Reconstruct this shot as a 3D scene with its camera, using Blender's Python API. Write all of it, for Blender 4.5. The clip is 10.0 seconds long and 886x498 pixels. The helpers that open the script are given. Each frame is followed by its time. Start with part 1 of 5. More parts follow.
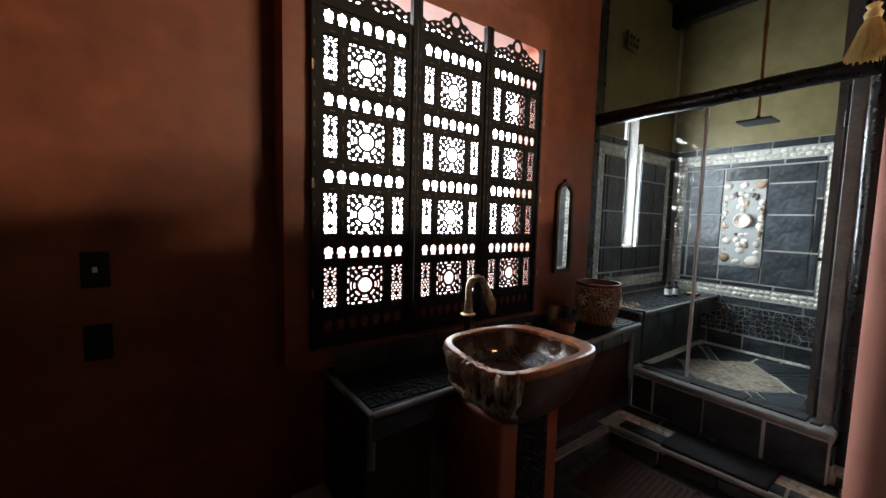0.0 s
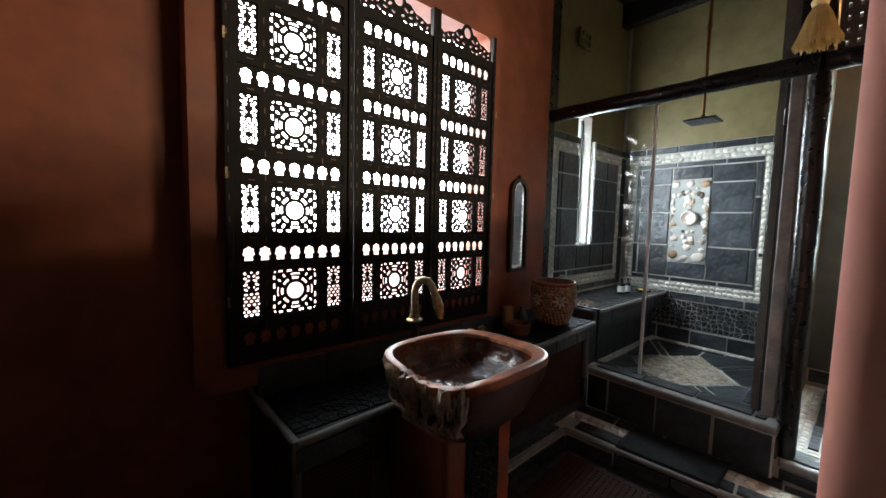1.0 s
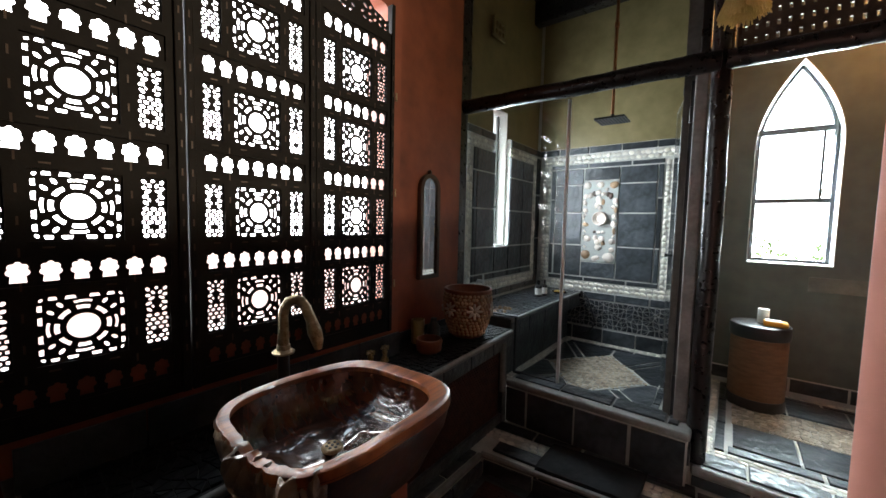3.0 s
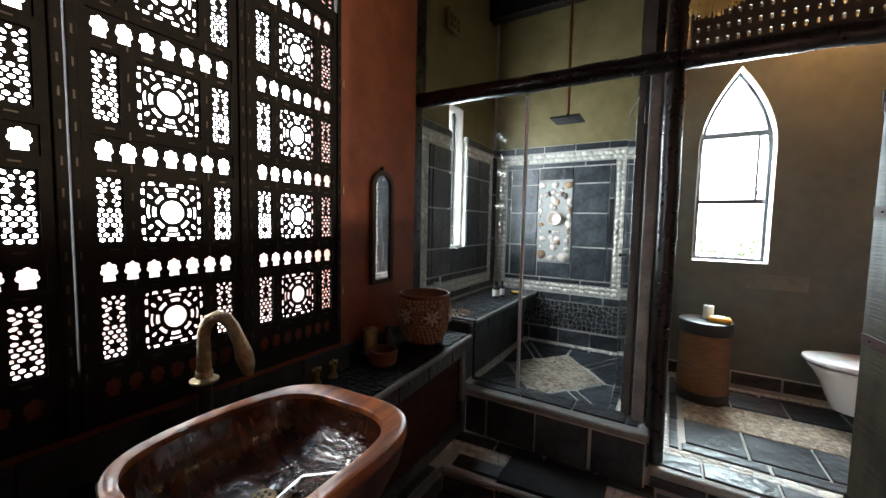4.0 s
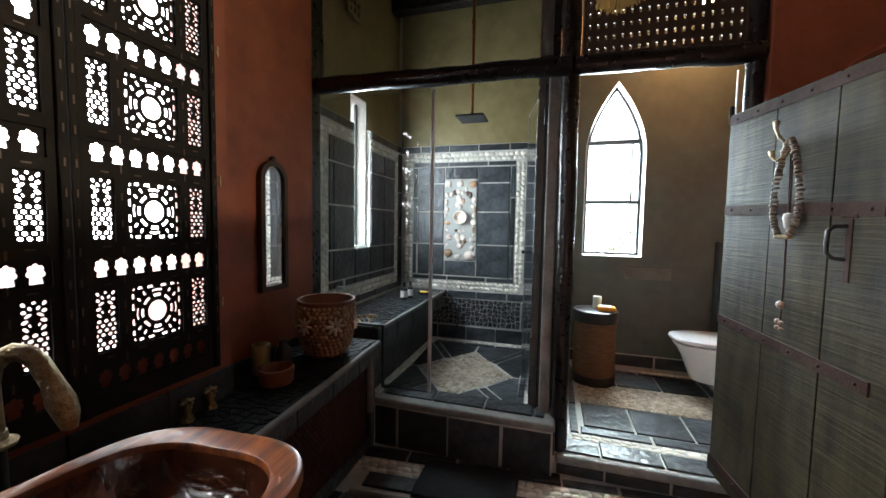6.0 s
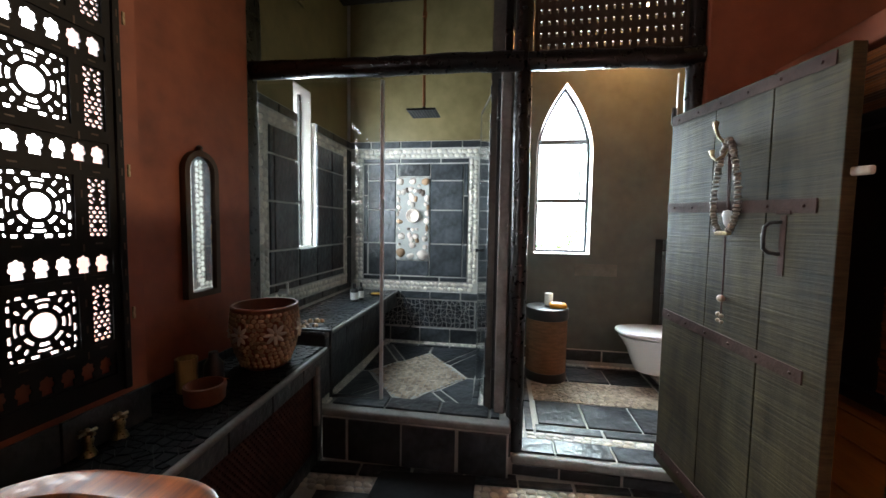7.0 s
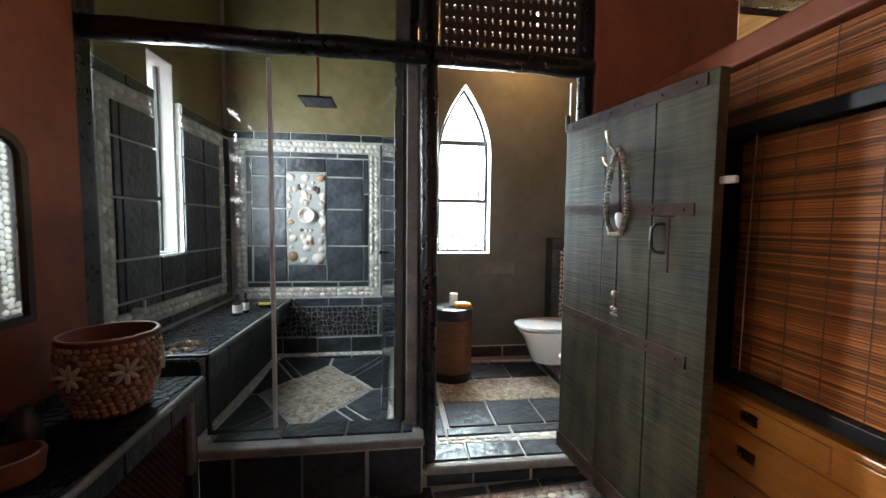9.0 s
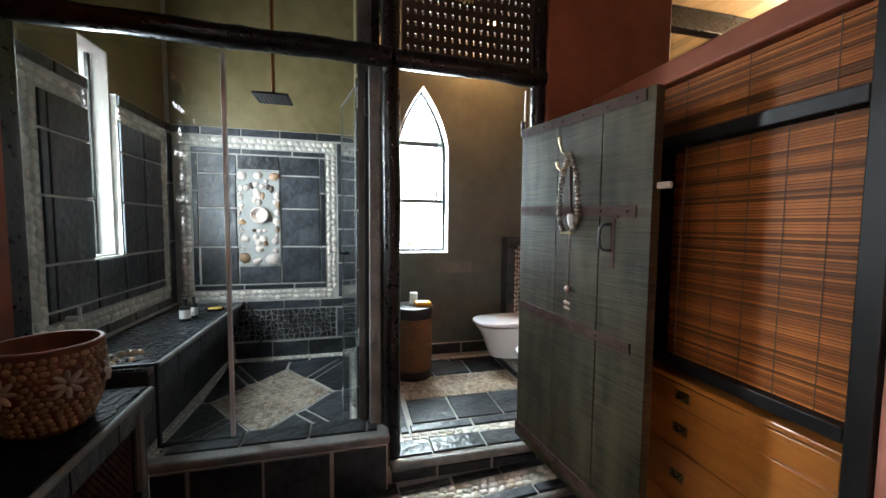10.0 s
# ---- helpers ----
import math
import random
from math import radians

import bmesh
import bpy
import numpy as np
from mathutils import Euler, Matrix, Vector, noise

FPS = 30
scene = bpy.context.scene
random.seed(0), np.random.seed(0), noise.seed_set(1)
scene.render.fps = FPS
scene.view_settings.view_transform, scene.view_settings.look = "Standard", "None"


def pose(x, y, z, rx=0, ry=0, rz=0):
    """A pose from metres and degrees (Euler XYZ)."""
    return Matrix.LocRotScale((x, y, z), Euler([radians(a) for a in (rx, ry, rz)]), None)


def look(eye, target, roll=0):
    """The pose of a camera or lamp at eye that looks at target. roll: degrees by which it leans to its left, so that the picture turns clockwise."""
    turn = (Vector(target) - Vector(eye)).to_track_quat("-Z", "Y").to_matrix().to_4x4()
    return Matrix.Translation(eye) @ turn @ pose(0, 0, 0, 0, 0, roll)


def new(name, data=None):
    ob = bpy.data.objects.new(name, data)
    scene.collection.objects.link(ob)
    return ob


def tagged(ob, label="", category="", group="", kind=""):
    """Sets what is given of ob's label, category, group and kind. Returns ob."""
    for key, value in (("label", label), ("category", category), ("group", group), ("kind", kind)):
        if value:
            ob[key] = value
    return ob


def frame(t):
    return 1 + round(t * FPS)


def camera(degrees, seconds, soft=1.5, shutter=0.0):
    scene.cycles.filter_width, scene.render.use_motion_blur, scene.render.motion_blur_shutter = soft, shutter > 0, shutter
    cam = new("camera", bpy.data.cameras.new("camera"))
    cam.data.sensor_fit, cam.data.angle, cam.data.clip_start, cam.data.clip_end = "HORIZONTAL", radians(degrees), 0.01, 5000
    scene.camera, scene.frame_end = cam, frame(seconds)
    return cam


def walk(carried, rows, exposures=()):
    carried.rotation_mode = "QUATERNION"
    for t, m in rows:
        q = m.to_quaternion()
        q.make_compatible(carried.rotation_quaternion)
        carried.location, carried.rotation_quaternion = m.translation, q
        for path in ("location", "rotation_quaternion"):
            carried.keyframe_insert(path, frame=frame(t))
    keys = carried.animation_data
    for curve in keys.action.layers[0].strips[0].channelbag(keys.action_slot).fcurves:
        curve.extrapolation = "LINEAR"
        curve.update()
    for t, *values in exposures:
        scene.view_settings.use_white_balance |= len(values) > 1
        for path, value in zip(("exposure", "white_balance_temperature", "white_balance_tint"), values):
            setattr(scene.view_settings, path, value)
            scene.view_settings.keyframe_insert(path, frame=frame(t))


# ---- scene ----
cam = camera(99.9, 10.0)

PATH = [
    (0, (1.8, -2.915, 1.351), (0.176, -1.759, 1.194), 1.5),
    (0.5, (1.761, -2.85, 1.34), (0.194, -1.616, 1.187), 1.4),
    (1, (1.724, -2.752, 1.339), (0.224, -1.439, 1.185), 1.4),
    (1.5, (1.693, -2.653, 1.346), (0.265, -1.261, 1.196), 1.3),
    (2, (1.664, -2.541, 1.342), (0.307, -1.079, 1.194), 1.3),
    (2.5, (1.629, -2.47, 1.34), (0.335, -0.952, 1.197), 1.3),
    (4, (1.5, -2.287, 1.348), (0.479, -0.573, 1.21), 1.2),
    (4.5, (1.475, -2.246, 1.347), (0.568, -0.468, 1.213), 1.1),
    (5, (1.465, -2.213, 1.345), (0.679, -0.378, 1.213), 1.0),
    (5.5, (1.449, -2.197, 1.34), (0.772, -0.319, 1.211), 1.0),
    (7, (1.42, -2.081, 1.327), (1.103, -0.111, 1.201), 0.9),
    (7.5, (1.416, -2.023, 1.324), (1.216, -0.037, 1.197), 0.8),
    (8, (1.41, -1.962, 1.33), (1.352, 0.033, 1.201), 0.7),
    (8.5, (1.387, -1.944, 1.334), (1.469, 0.051, 1.209), 0.7),
    (9, (1.352, -1.952, 1.342), (1.59, 0.03, 1.215), 0.6),
    (9.5, (1.321, -1.972, 1.347), (1.691, -0.011, 1.219), 0.5),
    (10, (1.302, -1.991, 1.347), (1.781, -0.053, 1.218), 0.5),
]
walk(cam, [(t, look(eye, target, roll)) for t, eye, target, roll in PATH])

# ---- light ----
scene.view_settings.exposure = 2.22
world = bpy.data.worlds.new("sky")
scene.world = world
world.use_nodes = True
wn, wl = world.node_tree.nodes, world.node_tree.links
sky = wn.new("ShaderNodeTexSky")
sky.sky_type, sky.sun_disc = "NISHITA", False
sky.sun_elevation, sky.sun_rotation = radians(41), radians(95)
sky.air_density, sky.dust_density = 1.0, 6.0
wl.new(sky.outputs[0], wn["Background"].inputs[0])
wn["Background"].inputs[1].default_value = 0.15


def area(name, m, sx, sy, power, col):
    data = bpy.data.lights.new(name, "AREA")
    data.shape, data.size, data.size_y, data.energy, data.color = "RECTANGLE", sx, sy, power, col
    ob = new(name, data)
    ob.matrix_world = m
    return ob


sun = new("sun", bpy.data.lights.new("sun", "SUN"))
sun.data.energy, sun.data.angle, sun.data.color = 3.0, radians(12), (1, 0.96, 0.9)
sun.matrix_world = look((7, -0.6, 6), (0, 0, 0))
DAY = (0.80, 0.92, 1.0)
area("skylight_west", look((-0.75, -2.1, 1.85), (1, -2.05, 1.45)), 3.9, 2.4, 56, DAY)
area("skylight_toilet", look((1.93, 1.62, 1.85), (1.93, 0, 1.60)), 0.5, 1.4, 60, DAY)
area("skylight_shower", look((-0.10, 0.627, 1.72), (1, 0.63, 1.70)), 0.23, 1.1, 10, DAY)
# Added warm strip lamp: unseen source, lights the west wall above the low walls.
area("fill_next_room", look((6.8, 0.5, 3.25), (2.0, -2.6, 3.1)), 2.2, 0.10, 54, (1, 0.80, 0.56))
# Added lamp with no known source, aimed up to brighten the pine ceiling.
area("fill_pine_ceiling", look((8.1, 1.5, 2.2), (4, 1.2, 3.6)), 1.6, 1.4, 10, (1, 0.84, 0.62))


# ---- materials ----
def mat(name, col, rough=0.6, var=0.25, scale=6.0, fine=60.0, bump=0.15, metal=0.0, col2=None, coat=0.0, rnd=0.0, island=False, stretch=(1, 1, 1), spec=0.5, dist=0.01, broad=None, fw=0.35):
    m = bpy.data.materials.new(name)
    m.use_nodes = True
    n, l = m.node_tree.nodes, m.node_tree.links
    b = n["Principled BSDF"]
    tc, mp = n.new("ShaderNodeTexCoord"), n.new("ShaderNodeMapping")
    mp.inputs["Scale"].default_value = stretch
    l.new(tc.outputs["Object"], mp.inputs[0])
    n1, n2 = n.new("ShaderNodeTexNoise"), n.new("ShaderNodeTexNoise")
    for q, s, d in ((n1, scale, 4), (n2, fine, 6)):
        q.inputs["Scale"].default_value, q.inputs["Detail"].default_value = s, d
        l.new(mp.outputs[0], q.inputs["Vector"])
    if broad:
        mb = n.new("ShaderNodeMapping")
        mb.inputs["Scale"].default_value = broad
        l.new(tc.outputs["Object"], mb.inputs[0])
        l.new(mb.outputs[0], n1.inputs["Vector"])
    ramp = n.new("ShaderNodeValToRGB")
    c2 = col2 or tuple(min(1, c * (1 + var)) for c in col)
    c1 = col if col2 else tuple(c * (1 - var) for c in col)
    ramp.color_ramp.elements[0].color, ramp.color_ramp.elements[1].color = (*c1, 1), (*c2, 1)
    ramp.color_ramp.elements[0].position, ramp.color_ramp.elements[1].position = 0.32, 0.68
    mix = n.new("ShaderNodeMath")
    mix.operation, mix.inputs[1].default_value = "MULTIPLY_ADD", fw
    l.new(n2.outputs[0], mix.inputs[0])
    sub = n.new("ShaderNodeMath")
    sub.operation, sub.inputs[1].default_value = "MULTIPLY", 1 - fw
    l.new(n1.outputs[0], sub.inputs[0])
    l.new(sub.outputs[0], mix.inputs[2])
    l.new(mix.outputs[0], ramp.inputs[0])
    out = ramp.outputs[0]
    if rnd:
        oi, hs, mr = n.new("ShaderNodeObjectInfo"), n.new("ShaderNodeHueSaturation"), n.new("ShaderNodeMapRange")
        mr.inputs["To Min"].default_value, mr.inputs["To Max"].default_value = 1 - rnd, 1 + rnd
        gi = n.new("ShaderNodeNewGeometry")
        l.new(gi.outputs["Random Per Island"] if island else oi.outputs["Random"], mr.inputs[0])
        l.new(mr.outputs[0], hs.inputs["Value"])
        l.new(out, hs.inputs["Color"])
        out = hs.outputs[0]
    l.new(out, b.inputs["Base Color"])
    b.inputs["Metallic"].default_value = metal
    b.inputs["Coat Weight"].default_value = coat
    b.inputs["Specular IOR Level"].default_value = spec
    rr = n.new("ShaderNodeMapRange")
    rr.inputs["To Min"].default_value, rr.inputs["To Max"].default_value = max(0.02, rough - 0.12), min(1, rough + 0.12)
    l.new(n2.outputs[0], rr.inputs[0])
    l.new(rr.outputs[0], b.inputs["Roughness"])
    if bump:
        bp = n.new("ShaderNodeBump")
        bp.inputs["Strength"].default_value, bp.inputs["Distance"].default_value = bump, dist
        l.new(mix.outputs[0], bp.inputs["Height"])
        l.new(bp.outputs[0], b.inputs["Normal"])
    return m


def glass(name, rough=0.0, tint=(0.93, 0.97, 0.95)):
    """Clear pane: mostly straight through, mirror gloss by Fresnel."""
    m = bpy.data.materials.new(name)
    m.use_nodes = True
    n, l = m.node_tree.nodes, m.node_tree.links
    n.remove(n["Principled BSDF"])
    t, g, f, x = n.new("ShaderNodeBsdfTransparent"), n.new("ShaderNodeBsdfGlossy"), n.new("ShaderNodeLayerWeight"), n.new("ShaderNodeMixShader")
    t.inputs[0].default_value, g.inputs["Roughness"].default_value, f.inputs[0].default_value = (*tint, 1), rough, 0.5
    p, q = n.new("ShaderNodeMath"), n.new("ShaderNodeMath")
    p.operation, p.inputs[1].default_value = "POWER", 5
    q.operation, q.inputs[1].default_value, q.inputs[2].default_value = "MULTIPLY_ADD", 0.95, 0.045
    l.new(f.outputs["Facing"], p.inputs[0]); l.new(p.outputs[0], q.inputs[0])
    l.new(q.outputs[0], x.inputs[0]); l.new(t.outputs[0], x.inputs[1]); l.new(g.outputs[0], x.inputs[2])
    l.new(x.outputs[0], n["Material Output"].inputs[0])
    return m


def glow(name, col, s):
    m = bpy.data.materials.new(name)
    m.use_nodes = True
    b = m.node_tree.nodes["Principled BSDF"]
    b.inputs["Emission Color"].default_value, b.inputs["Emission Strength"].default_value = (*col, 1), s
    return m


M = dict(
    red=mat("terracotta_plaster", (0.150, 0.034, 0.014), 0.55, scale=3.0, fine=11, bump=0.28, col2=(0.33, 0.092, 0.040)),
    pink=mat("salmon_plaster", (0.42, 0.17, 0.12), 0.8, scale=2.5, fine=22, bump=0.1, col2=(0.52, 0.23, 0.165)),
    olive=mat("olive_plaster", (0.14, 0.11, 0.045), 0.5, scale=3.0, fine=12, bump=0.12, col2=(0.225, 0.183, 0.085)),
    greygreen=mat("grey_green_plaster", (0.072, 0.090, 0.080), 0.7, scale=3.0, fine=14, bump=0.12, col2=(0.132, 0.152, 0.134)),
    patch=mat("patched_plaster", (0.15, 0.155, 0.135), 0.8, scale=8, fine=40, bump=0.1),
    white=mat("white_reveal_paint", (0.66, 0.67, 0.67), 0.6, var=0.06, scale=4, fine=30, bump=0.1),
    grout=mat("grey_grout", (0.35, 0.345, 0.32), 0.85, scale=9, fine=90, bump=0.3, col2=(0.54, 0.53, 0.49)),
    edge=mat("grey_cement_edge", (0.125, 0.125, 0.118), 0.6, scale=7, fine=50, bump=0.4, col2=(0.27, 0.27, 0.255)),
    slate=mat("dark_slate", (0.010, 0.0125, 0.015), 0.33, scale=6, fine=26, bump=1.0, col2=(0.058, 0.067, 0.075), rnd=0.45, dist=0.018, spec=0.5),
    broken=mat("broken_slate_piece", (0.009, 0.011, 0.014), 0.3, scale=7, fine=38, bump=0.6, col2=(0.042, 0.049, 0.056), rnd=0.55, island=True),
    topslate=mat("black_slate_piece", (0.005, 0.006, 0.007), 0.6, scale=7, fine=38, bump=0.4, col2=(0.017, 0.018, 0.019), rnd=0.5, island=True, spec=0.18),
    concrete=mat("dark_grey_cement", (0.055, 0.054, 0.047), 0.6, scale=7, fine=50, bump=0.3, col2=(0.13, 0.125, 0.11)),
    darkboard=mat("dark_brown_board", (0.03, 0.017, 0.01), 0.6, scale=3, fine=22, bump=0.1, col2=(0.075, 0.045, 0.025), stretch=(4, 0.5, 1)),
    oldbrass=mat("tarnished_brass", (0.16, 0.115, 0.05), 0.3, scale=40, fine=160, bump=0.3, metal=1.0, col2=(0.40, 0.31, 0.16)),
    stone=mat("cream_pebble", (0.50, 0.47, 0.40), 0.5, scale=20, fine=120, bump=0.1, col2=(0.70, 0.67, 0.60), rnd=0.25),
    tanstone=mat("tan_pebble", (0.22, 0.125, 0.065), 0.4, scale=20, fine=120, bump=0.1, col2=(0.48, 0.32, 0.19), rnd=0.4),
    chip=mat("flat_stone_chip", (0.21, 0.16, 0.11), 0.65, scale=5, fine=60, bump=0.3, col2=(0.46, 0.395, 0.31), rnd=0.4, island=True),
    shell=mat("sea_shell", (0.52, 0.43, 0.37), 0.35, scale=40, fine=160, bump=0.2, col2=(0.78, 0.72, 0.66), rnd=0.3),
    greyshell=mat("weathered_shell", (0.40, 0.33, 0.25), 0.4, scale=40, fine=160, bump=0.2, col2=(0.62, 0.54, 0.44), rnd=0.25),
    darkshell=mat("brown_shell", (0.09, 0.06, 0.045), 0.35, scale=40, fine=160, bump=0.2, rnd=0.4),
    mortar=mat("pale_mortar", (0.29, 0.30, 0.285), 0.8, scale=9, fine=60, bump=0.3, col2=(0.41, 0.42, 0.40)),
    pole=mat("black_varnished_log", (0.006, 0.0045, 0.004), 0.3, scale=5, fine=36, bump=0.6, col2=(0.010, 0.008, 0.0075), dist=0.015),
    screen=mat("dark_carved_wood", (0.003, 0.0026, 0.0025), 0.65, scale=9, fine=60, bump=0.3, col2=(0.010, 0.007, 0.006), spec=0.25),
    inlay=mat("brass_brown_inlay", (0.06, 0.028, 0.012), 0.45, scale=30, fine=90, bump=0.1),
    steel=mat("brushed_steel", (0.72, 0.73, 0.73), 0.4, var=0.05, scale=20, fine=90, bump=0.0, metal=0.2),
    blackpaint=mat("black_painted_timber", (0.006, 0.006, 0.007), 0.42, scale=9, fine=60, bump=0.2, col2=(0.014, 0.013, 0.013), spec=0.35),
    black=mat("black_metal", (0.012, 0.012, 0.013), 0.35, var=0.3, scale=20, fine=90, bump=0.05),
    copper=mat("aged_copper", (0.30, 0.135, 0.07), 0.4, scale=20, fine=90, bump=0.05, metal=1.0),
    brass=mat("weathered_brass", (0.20, 0.135, 0.065), 0.35, scale=45, fine=160, bump=0.8, metal=1.0, col2=(0.58, 0.47, 0.30)),
    dwood=mat("grey_brown_door_boards", (0.0028, 0.0022, 0.0013), 0.58, scale=3.4, fine=12, bump=0.55, col2=(0.070, 0.054, 0.026), stretch=(0.34, 1, 12), broad=(3.5, 2, 0.9), rnd=0.08, spec=0.2, fw=0.5),
    iron=mat("rusty_iron_strap", (0.030, 0.015, 0.012), 0.75, scale=20, fine=90, bump=0.3, spec=0.15, col2=(0.072, 0.038, 0.03)),
    bamboo=mat("stained_bamboo", (0.13, 0.036, 0.009), 0.5, scale=3, fine=30, bump=0.2, col2=(0.35, 0.125, 0.030), stretch=(1, 0.7, 6), rnd=0.6, spec=0.25),
    teak=mat("honey_teak", (0.36, 0.115, 0.018), 0.34, scale=2.2, fine=20, bump=0.08, col2=(0.58, 0.235, 0.045), stretch=(1, 0.6, 5), coat=0.2),
    pine=mat("pine_ceiling_board", (0.60, 0.36, 0.15), 0.5, scale=2.5, fine=22, bump=0.1, col2=(0.78, 0.54, 0.27), stretch=(4, 0.5, 1), rnd=0.2, island=True),
    basin=mat("polished_red_wood", (0.026, 0.0075, 0.0035), 0.42, scale=5, fine=16, bump=0.15, col2=(0.085, 0.026, 0.010), stretch=(1.2, 4, 4), coat=0.15, spec=0.25),
    rim=mat("polished_orange_wood", (0.075, 0.017, 0.005), 0.36, scale=5, fine=22, bump=0.05, col2=(0.44, 0.12, 0.022), stretch=(7, 1.0, 2), coat=0.2),
    darkgrout=mat("black_grout", (0.012, 0.012, 0.013), 0.8, scale=9, fine=90, bump=0.3, col2=(0.03, 0.03, 0.032)),
    bowl=mat("dark_lacquered_wood", (0.030, 0.008, 0.004), 0.1, scale=6, fine=17, bump=0.9, dist=0.016, col2=(0.10, 0.028, 0.012), stretch=(1.2, 4, 2), coat=1.0),
    bark=mat("gnarled_root_wood", (0.09, 0.045, 0.022), 0.35, scale=12, fine=50, bump=1.0, col2=(0.48, 0.34, 0.23), dist=0.02, coat=1.0),
    clay=mat("terracotta_clay", (0.13, 0.042, 0.019), 0.6, scale=9, fine=70, bump=0.2, col2=(0.25, 0.085, 0.038)),
    weave=mat("brown_woven_cane", (0.03, 0.012, 0.009), 0.7, scale=20, fine=120, bump=0.4, col2=(0.075, 0.029, 0.02), spec=0.25),
    rattan=mat("dark_rattan", (0.03, 0.018, 0.011), 0.6, scale=20, fine=120, bump=0.4, col2=(0.075, 0.045, 0.028)),
    seagrass=mat("seagrass_weave", (0.115, 0.055, 0.024), 0.75, scale=14, fine=110, bump=0.8, col2=(0.20, 0.10, 0.046), stretch=(1, 1, 4)),
    leather=mat("dark_brown_leather", (0.016, 0.012, 0.011), 0.4, var=0.4, scale=12, fine=90, bump=0.2),
    porcelain=mat("white_porcelain", (0.80, 0.82, 0.84), 0.12, var=0.02, scale=3, fine=20, bump=0.0, coat=0.4),
    cloth=mat("black_towel_cloth", (0.008, 0.009, 0.011), 0.95, var=0.4, scale=30, fine=300, bump=0.6),
    raffia=mat("straw_raffia", (0.50, 0.37, 0.13), 0.7, scale=14, fine=120, bump=0.3, col2=(0.68, 0.55, 0.25)),
    horn=mat("streaked_horn", (0.05, 0.03, 0.014), 0.35, scale=16, fine=40, bump=0.05, col2=(0.60, 0.44, 0.20), stretch=(1, 1, 0.25)),
    bone=mat("carved_bone", (0.12, 0.085, 0.06), 0.55, scale=30, fine=120, bump=0.2, col2=(0.27, 0.205, 0.15), rnd=0.5),
    paper=mat("white_paper", (0.78, 0.78, 0.76), 0.8, var=0.05, scale=9, fine=60, bump=0.1),
    orange=mat("orange_packet_print", (0.75, 0.34, 0.03), 0.35, var=0.1, scale=9, fine=60, bump=0.1),
    yellow=mat("yellow_soap", (0.55, 0.36, 0.06), 0.4, var=0.2, scale=9, fine=60, bump=0.1),
    lead=mat("black_window_bar", (0.03, 0.035, 0.04), 0.5, var=0.2, scale=9, fine=60, bump=0.1),
    earth=mat("red_earth", (0.075, 0.033, 0.026), 0.9, scale=0.4, fine=6, bump=0.2, col2=(0.12, 0.06, 0.048)),
    leaf=mat("green_leaf", (0.06, 0.12, 0.03), 0.6, scale=2, fine=9, bump=0.1, col2=(0.12, 0.2, 0.06)),
    pane=glass("clear_pane"), shower_glass=glass("shower_glass", 0.0, (0.975, 0.99, 0.985)),
    overcast=glow("overcast_sky", (0.93, 0.97, 1.0), 2.4),
    bulb=glow("warm_bulb", (1.0, 0.55, 0.2), 60),
)
mm = bpy.data.materials.new("silvered_mirror")
mm.use_nodes = True
mm.node_tree.nodes["Principled BSDF"].inputs["Metallic"].default_value = 1
mm.node_tree.nodes["Principled BSDF"].inputs["Roughness"].default_value = 0.03
mm.node_tree.nodes["Principled BSDF"].inputs["Base Color"].default_value = (0.8, 0.82, 0.82, 1)
M["mirror"] = mm


# ---- mesh helpers ----
def box(bm, lo, hi, bevel=0.0, seg=2):
    r = bmesh.ops.create_cube(bm, size=1)
    vs = r["verts"]
    for v in vs:
        v.co = Vector([lo[i] + (v.co[i] + 0.5) * (hi[i] - lo[i]) for i in range(3)])
    if bevel:
        es = list({e for v in vs for e in v.link_edges})
        bmesh.ops.bevel(bm, geom=es, offset=bevel, segments=seg, affect="EDGES", profile=0.5)
    return bm


def bx(lo, hi, bevel=0.0, seg=2):
    return box(bmesh.new(), lo, hi, bevel, seg)


def lathe(bm, prof, n=32, at=(0, 0, 0), sx=1.0, sy=1.0):
    """Turned shape from (radius, height) pairs round z; ends close at radius 0."""
    rings = []
    for r, z in prof:
        if r < 1e-6:
            rings.append([bm.verts.new((at[0], at[1], at[2] + z))])
        else:
            rings.append([bm.verts.new((at[0] + r * sx * math.cos(2 * math.pi * i / n), at[1] + r * sy * math.sin(2 * math.pi * i / n), at[2] + z)) for i in range(n)])
    for a, b in zip(rings, rings[1:]):
        for i in range(n):
            j = (i + 1) % n
            if len(a) == 1 and len(b) == 1:
                continue
            if len(a) == 1:
                bm.faces.new((a[0], b[j], b[i]))
            elif len(b) == 1:
                bm.faces.new((a[i], a[j], b[0]))
            else:
                bm.faces.new((a[i], a[j], b[j], b[i]))
    return bm


def tube(bm, pts, radii, n=10, cap=True):
    """Round bar along points."""
    pts = [Vector(p) for p in pts]
    if not hasattr(radii, "__len__"):
        radii = [radii] * len(pts)
    rings, side = [], None
    for i, p in enumerate(pts):
        d = (pts[min(i + 1, len(pts) - 1)] - pts[max(i - 1, 0)]).normalized()
        if side is None:
            side = d.orthogonal().normalized()
        side = (side - d * side.dot(d)).normalized()
        up = d.cross(side)
        rings.append([bm.verts.new(p + (side * math.cos(2 * math.pi * k / n) + up * math.sin(2 * math.pi * k / n)) * radii[i]) for k in range(n)])
    for a, b in zip(rings, rings[1:]):
        for k in range(n):
            bm.faces.new((a[k], a[(k + 1) % n], b[(k + 1) % n], b[k]))
    if cap:
        bm.faces.new(rings[0][::-1]); bm.faces.new(rings[-1])
    return bm


